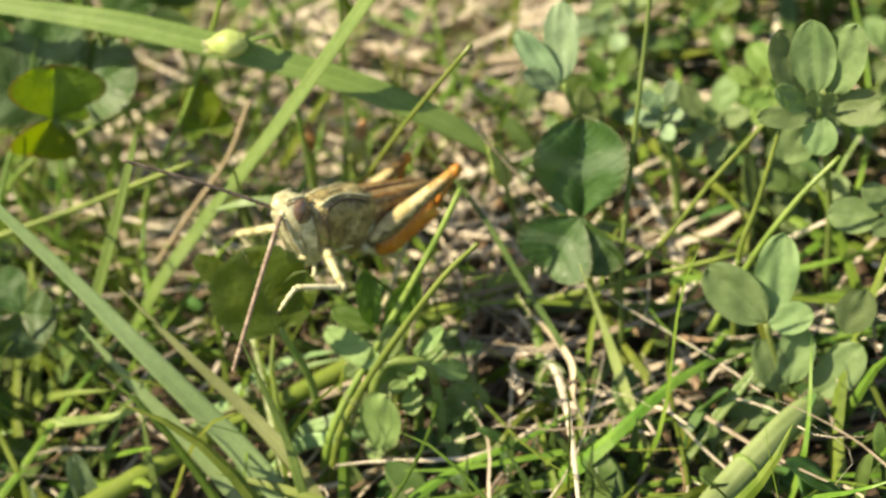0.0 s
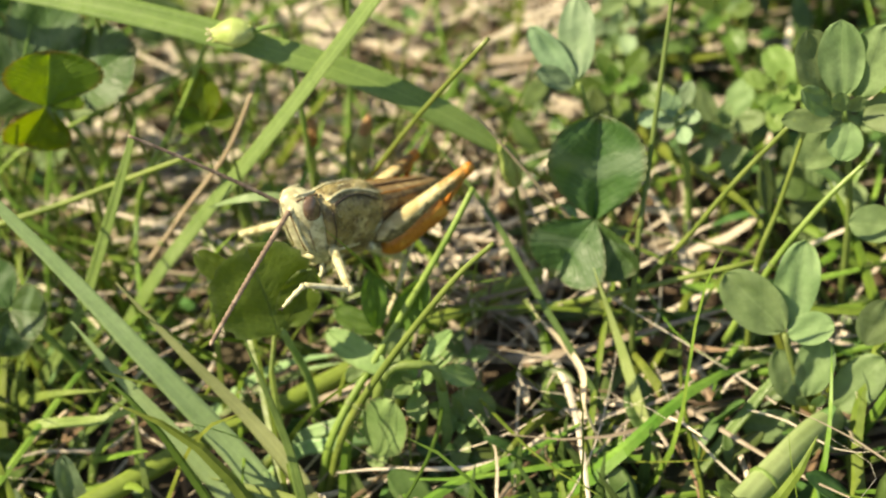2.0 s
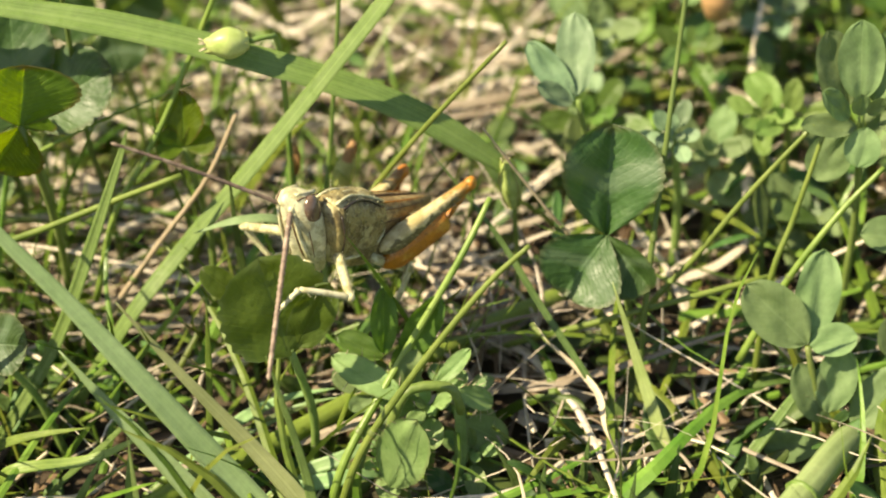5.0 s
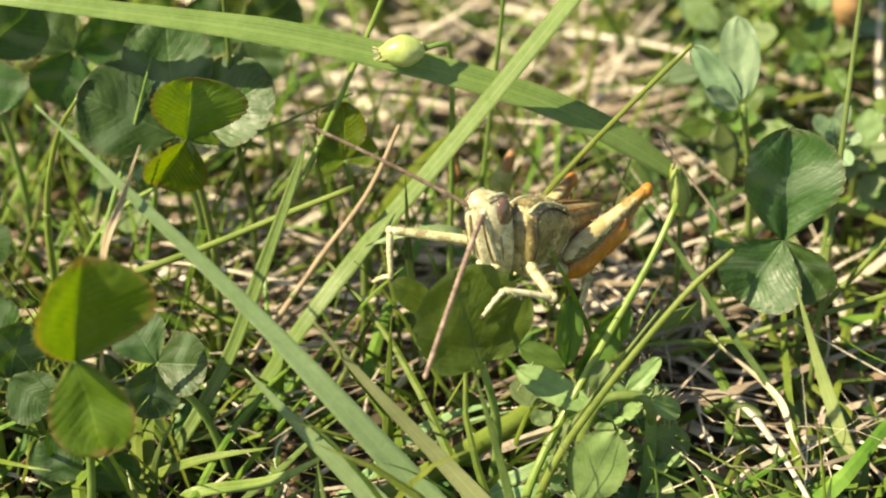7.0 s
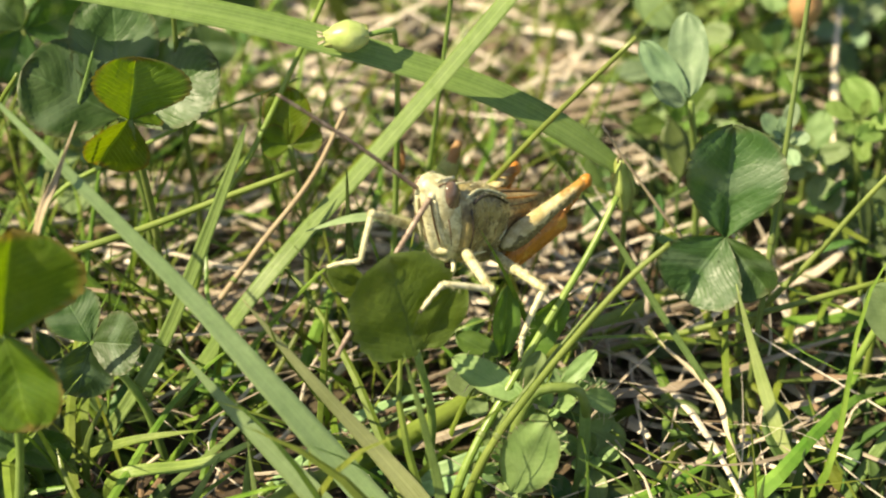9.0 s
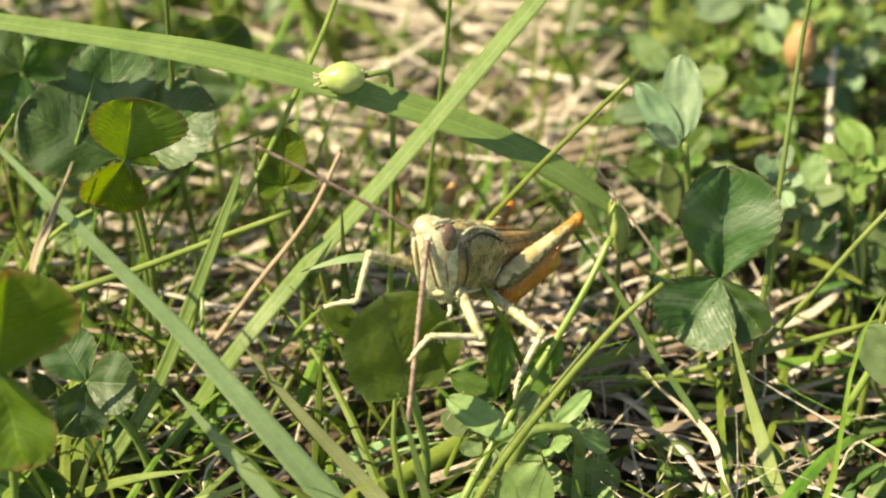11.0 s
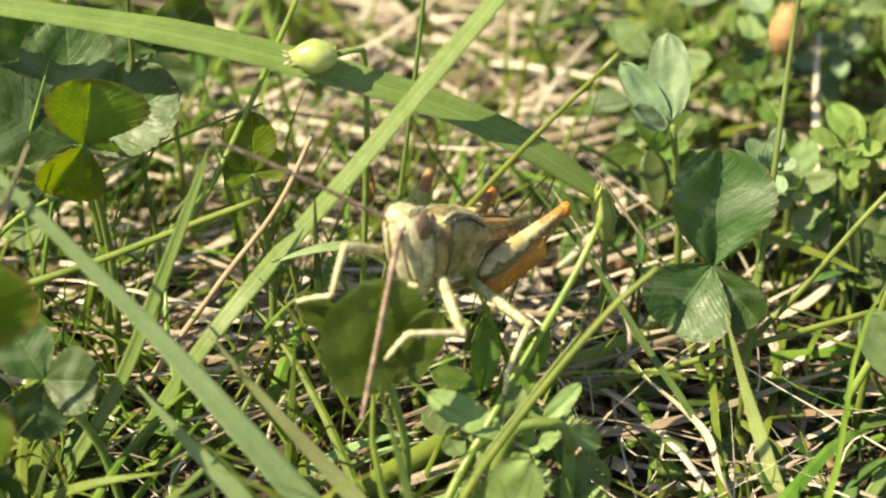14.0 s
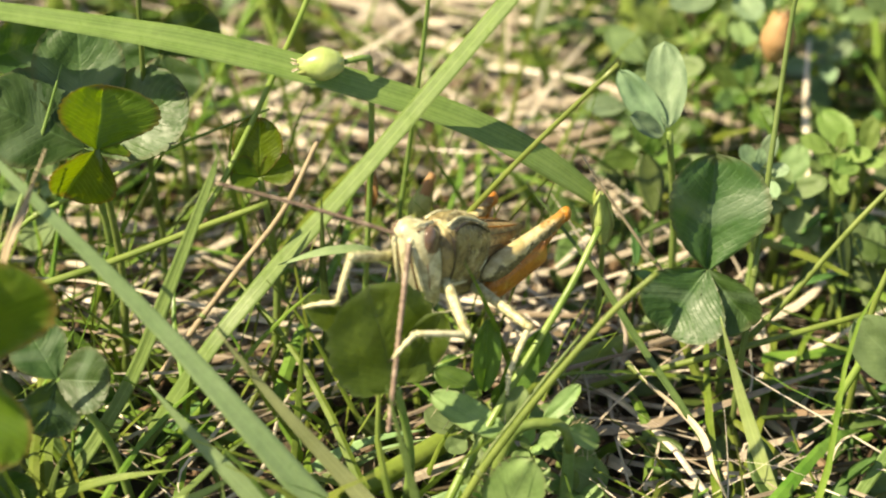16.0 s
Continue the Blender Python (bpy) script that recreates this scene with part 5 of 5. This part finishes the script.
        limb("shin", [knee, tuple((q + Vector(foot)) / 2 + Vector((-0.35, 0, -0.2))), foot], 0.22, 0.18, SKIN_ORANGE, leg, "orange shin with small spines", n=10)
        for k in range(6):
            c = q.lerp(Vector(foot), 0.25 + 0.11 * k) + Vector((-0.3, 0, -0.15))
            limb("spine", [tuple(c), tuple(c + Vector((-0.4, s * 0.12, -0.25)))], 0.05, 0.01, SKIN_DARK, leg, "", n=2)
        limb("foot", [foot, tuple((Vector(foot) + Vector(toe)) / 2), toe], 0.16, 0.1, SKIN_LEG, leg, "", n=6)
        return leg

    near_hind = hind(1, (-3.7, 2.6, -3.9), (-10.4, 4.4, -1.0), (-6.4, 2.9, -5.3), (-5.2, 3.2, -6.2))
    hind(-1, (-3.7, -0.7, -3.9), (-10.9, -0.8, -2.1), (-7.4, -1.0, -6.4), (-6.0, -1.8, -7.2))

    def leg(name, pts, label, r=0.33):
        th = limb(name, [pts[0], tuple((Vector(pts[0]) + Vector(pts[1])) / 2), pts[1]], r, r * 0.75, SKIN_LEG, h, label, n=8)
        piece("joint", ball(pts[1], (r * 0.85, r * 0.85, r * 0.85), 8, 10), SKIN_LEG, th)
        limb("shin", [pts[1], tuple((Vector(pts[1]) + Vector(pts[2])) / 2 + Vector((0.05, 0, 0.05))), pts[2]], r * 0.62, r * 0.5, SKIN_CREAM, th, "", n=8)
        limb("foot", [pts[2], tuple((Vector(pts[2]) + Vector(pts[3])) / 2 + Vector((0, 0, 0.08))), pts[3]], r * 0.55, r * 0.34, SKIN_CREAM, th, "", n=9,
             swell=lambda f: 1.0 + 0.25 * math.sin(f * 19))
        d = (Vector(pts[3]) - Vector(pts[2])).normalized()
        for s in (1, -1):
            limb("claw", [pts[3], tuple(Vector(pts[3]) + d * 0.25 + Vector((0, s * 0.12, -0.06)))], 0.06, 0.02, SKIN_DARK, th, "", n=2)
        rng = random.Random(len(name) + int(pts[1][1] * 10))
        for k in range(44):
            a = Vector(pts[1]).lerp(Vector(pts[2]), rng.random()) if k % 2 else Vector(pts[0]).lerp(Vector(pts[1]), rng.random())
            e = a + Vector((rng.uniform(-1, 1), rng.uniform(-1, 1), rng.uniform(-1, 0.6))).normalized() * rng.uniform(0.35, 0.7)
            limb("hair", [tuple(a), tuple(e)], 0.014, 0.006, SKIN_CREAM, th, "", n=2)
        return th

    near_front = leg("front_leg", [(0.1, 2.0, -2.5), (2.85, 4.76, -3.68), (5.15, 2.57, -3.56), (5.89, 1.88, -5.14)], "pale yellow front leg reaching over the leaf")
    far_front = leg("front_leg", [(0.4, -1.2, -1.9), (5.13, -1.36, 0.56), (6.0, -1.55, -2.11), (7.11, -3.07, -2.41)], "pale yellow front leg bent over the leaf edge")
    near_mid = leg("middle_leg", [(-2.9, 2.4, -3.8), (-2.39, 6.71, -4.94), (-1.06, 6.25, -7.64), (-0.9, 6.26, -8.9)], "speckled middle leg stretched out sideways")
    leg("middle_leg", [(-2.9, -1.6, -3.3), (-6.2, -2.4, -3.0), (-5.8, -2.8, -5.8), (-5.2, -3.0, -6.5)], "speckled middle leg on the far side")
    for ob in list(h.children):
        if ob.name.startswith(("pronotum", "thorax", "head", "hind_leg", "front_leg", "middle_leg")):
            many = 420 if ob.name.startswith("pronotum") else 200
            fuzz("fine_hairs", ob, surface_samples(ob, many, len(ob.name)), 0.3, 3, SKIN_CREAM, "fine pale hairs")
    return h, near_mid, near_front, far_front, near_hind


def antenna(parent, label, r0=0.18):
    """A thread of many joints along its own x axis, curving slightly down."""
    verts, faces = [], []
    n, sides = 50, 8
    for i in range(n + 1):
        f = i / n
        c = Vector((10.6 * f, 0, -0.5 * f * f))
        r = (r0 - 0.04 * f) * (1.0 + 0.14 * (1 if i % 2 else -1)) * (0.4 if i in (0, n) else 1)
        for k in range(sides):
            a = 2 * math.pi * k / sides
            verts.append(c + Vector((0, math.cos(a) * r, math.sin(a) * r)))
    for i in range(n):
        for k in range(sides):
            q = (k + 1) % sides
            faces.append((i * sides + k, i * sides + q, (i + 1) * sides + q, (i + 1) * sides + k))
    faces += [tuple(range(sides)), tuple(n * sides + k for k in range(sides))]
    return make("antenna", verts, faces, SKIN_ANT, parent, label)


hopper, middle_leg_near, front_leg_near, front_leg_far, hind_leg_near = build_hopper()
hopper_head = [c for c in hopper.children if c.name == "head"][0]
antenna_far = antenna(hopper, "long brown jointed antenna held out sideways", 0.14)
antenna_near = antenna(hopper, "long brown jointed antenna hanging before the face")


def aim(base, to):
    """Pose in the insect's space: at base, with x towards a point."""
    d = Vector(to) - Vector(base)
    return Matrix.Translation(Vector(base) * K) @ d.to_track_quat("X", "Z").to_matrix().to_4x4()


BODY_ROWS = [(0, 0.2, -0.28, -0.35), (1.5, 0.22, -0.24, -0.31), (3.0, 0.19, -0.19, -0.25), (5.5, -0.14, 0.02, 0.03), (6.5, 0.01, 0.02, 0.03), (7.5, 0.0, 0.0, 0.0),
             (8.5, -0.09, 0.06, 0.07), (11.0, -0.08, 0.18, 0.25), (12.5, -0.08, 0.15, 0.2), (14.0, -0.05, 0.17, 0.24), (15.0, -0.05, 0.16, 0.22), (16.0, -0.03, 0.17, 0.24)]
HEAD_ROWS = [(0.0, -0.12, -0.09, 0.21), (1.0, -0.15, 0.06, 0.1), (1.5, -0.25, -0.01, 0.27), (2.0, -0.18, 0.07, 0.12), (2.5, -0.19, 0.04, 0.19), (3.0, 0.1, 0.0, -0.1),
             (6.5, 0.0, -0.6, 0.6), (7.0, 0.0, -0.62, 0.6), (8.0, -0.1, -0.38, 0.62), (8.5, -0.4, -0.18, 0.75), (11.0, -0.39, 0.16, 0.5), (11.5, -0.43, 0.12, 0.6),
             (12.0, -0.3, 0.19, 0.36), (12.5, -0.26, 0.07, 0.41), (13.5, -0.12, -0.03, 0.28), (14.0, -0.1, -0.11, 0.27), (14.5, -0.23, 0.41, 0.05), (15.0, -0.05, 0.28, -0.15), (16.0, 0.02, 0.15, -0.18)]
NEAR_ROWS = [(0, (9.5, 2.4, -6.3)), (0.5, (10.9, 2.4, -3.9)), (1, (12.1, 3.9, 0.6)), (1.5, (11.7, 3.7, -0.9)), (2, (11.5, 3.0, -2.4)), (2.5, (10.4, 0.9, -4.9)),
             (3, (10.2, 2.9, -5.5)), (5.5, (9.7, 4.2, -3.8)), (6.5, (11.5, 1.5, -2.2)), (7, (10.2, 1.3, -4.3)), (7.5, (9.1, 0.6, -5.6)), (8, (11.7, 0.8, -1.9)),
             (8.5, (8.7, -1.9, -5.8)), (11, (7.1, 3.4, -7.6)), (11.5, (7.0, 3.4, -7.6)), (12, (7.9, 0.8, -7.4)), (12.5, (7.8, 1.0, -7.3)), (13, (7.8, 1.4, -7.4)),
             (13.5, (7.6, 2.2, -7.8)), (14, (7.7, 2.0, -7.9)), (14.5, (7.8, 2.4, -8.2)), (15, (9.2, 1.3, -6.7)), (15.5, (8.5, -0.7, -7.7)), (16, (7.6, 3.3, -8.6))]
FAR_ROWS = [(0, (8.3, -4.5, 5.7)), (1, (9.0, -6.2, 5.3)), (1.5, (9.0, -5.4, 5.3)), (2, (8.0, -5.4, 6.2)), (2.5, (8.9, -6.6, 5.1)), (3, (10.0, -6.9, 3.2)),
            (6.5, (7.1, -8.0, 7.0)), (7, (7.3, -9.6, 6.4)), (7.5, (7.7, -7.7, 5.6)), (8, (7.0, -6.4, 6.6)), (8.5, (6.5, -5.0, 6.5)), (11, (7.0, -7.0, 6.0)),
            (11.5, (6.5, -7.3, 6.6)), (12, (6.9, -6.8, 5.6)), (12.5, (7.1, -7.8, 5.7)), (13.5, (7.3, -6.7, 5.6)), (14, (7.6, -6.4, 5.2)), (14.5, (6.8, -7.4, 5.7)),
            (15, (8.2, -6.8, 3.3)), (16, (8.2, -7.5, 3.5))]


MID_LEG_ROWS = [(0, -23, 23, 79), (1, -24, 16, 84), (2.5, -24, 20, 80), (5.5, -17, 30, 72), (7.5, -14, 18, 75), (8.5, 13, -7, -12), (11.0, 4, -6, -4), (13.0, -1, -5, 1), (15.0, 8, 9, -11), (16.0, 5, 5, -8)]
NEAR_FRONT_ROWS = [(0, 0, -19, 17), (1, -10, -20, 22), (2.5, -8, -19, 18), (5.5, -1, -16, 4), (7.5, 4, -23, 5), (8.5, 1, -20, 10), (11.0, -3, -6, 7), (13.0, -6, 2, 5), (15.0, -6, -2, 6), (16.0, -6, -2, 6)]
FRONT_LEG_ROWS = [(0, -12, 57, -92), (1, -8, 61, -89), (2.5, -18, 59, -97), (5.5, -34, 41, -121), (6.5, -29, 26, -112), (7.5, 40, -17, -4), (8.5, 8, -3, 0), (11.0, 4, 0, 2), (13.0, 4, 0, 2), (15.0, -2, 9, -1), (16.0, -2, 8, -1)]
HIND_LEG_ROWS = [(0, -3, 7), (3.0, -4, 7), (5.5, -2, 1), (6.5, -3, 2), (7.5, 0, 0), (8.5, 0, 0), (11.0, 2, -1), (13.0, 1, -3), (16.0, 1, -3)]


def turned(hip, m):
    """A turn m about a hip, for a part whose origin is the body's."""
    h = Vector(hip) * K
    return Matrix.Translation(h) @ m @ Matrix.Translation(-h)


def leg_rows(hip, rows):
    """Poses of a leg about its hip; a wide swing gets a row at its middle."""
    out = []
    for t, a, b, c in rows:
        q = pose(0, 0, 0, a, b, c).to_quaternion()
        if out and out[-1][1].rotation_difference(q).angle > radians(60):
            out.append(((out[-1][0] + t) / 2, out[-1][1].slerp(q, 0.5)))
        out.append((t, q))
    return [(t, Matrix.Translation(Vector(hip) * K) @ q.to_matrix().to_4x4()) for t, q in out]


def head_at(t):
    """The head's shift at a time, between its rows."""
    for a, b in zip(HEAD_ROWS, HEAD_ROWS[1:]):
        if t <= b[0]:
            f = (t - a[0]) / (b[0] - a[0])
            return Vector(a[1:]).lerp(Vector(b[1:]), f)
    return Vector(HEAD_ROWS[-1][1:])


def head_pose(t):
    d = head_at(t)
    return pose(d.x * K, (d.y + 0.25) * K, (d.z - 0.4) * K, 8, 6, -3)


def motions():
    x, y, z = HOPPER_AT
    walk(hopper, [(t, pose((x + a) * K, (y + b) * K, (z + c) * K, 0, -10, -122)) for t, a, b, c in BODY_ROWS])
    walk(middle_leg_near, leg_rows((-2.9, 2.4, -3.8), MID_LEG_ROWS))
    walk(front_leg_near, leg_rows((0.1, 2.0, -2.5), NEAR_FRONT_ROWS))
    walk(front_leg_far, leg_rows((0.4, -1.2, -1.9), FRONT_LEG_ROWS))
    walk(hind_leg_near, [(t, turned((-3.7, 2.6, -3.9), pose(0, 0, 0, 0, b, a))) for t, a, b in HIND_LEG_ROWS])
    walk(hopper_head, [(row[0], head_pose(row[0])) for row in HEAD_ROWS])
    for feeler, side, up, rows in ((antenna_far, -0.42, 1.4, FAR_ROWS), (antenna_near, 0.42, 1.1, NEAR_ROWS)):
        walk(feeler, [(t, aim(head_pose(t) @ Vector((2.25 * K, side * K, up * K)) / K, p)) for t, p in rows])


motions()
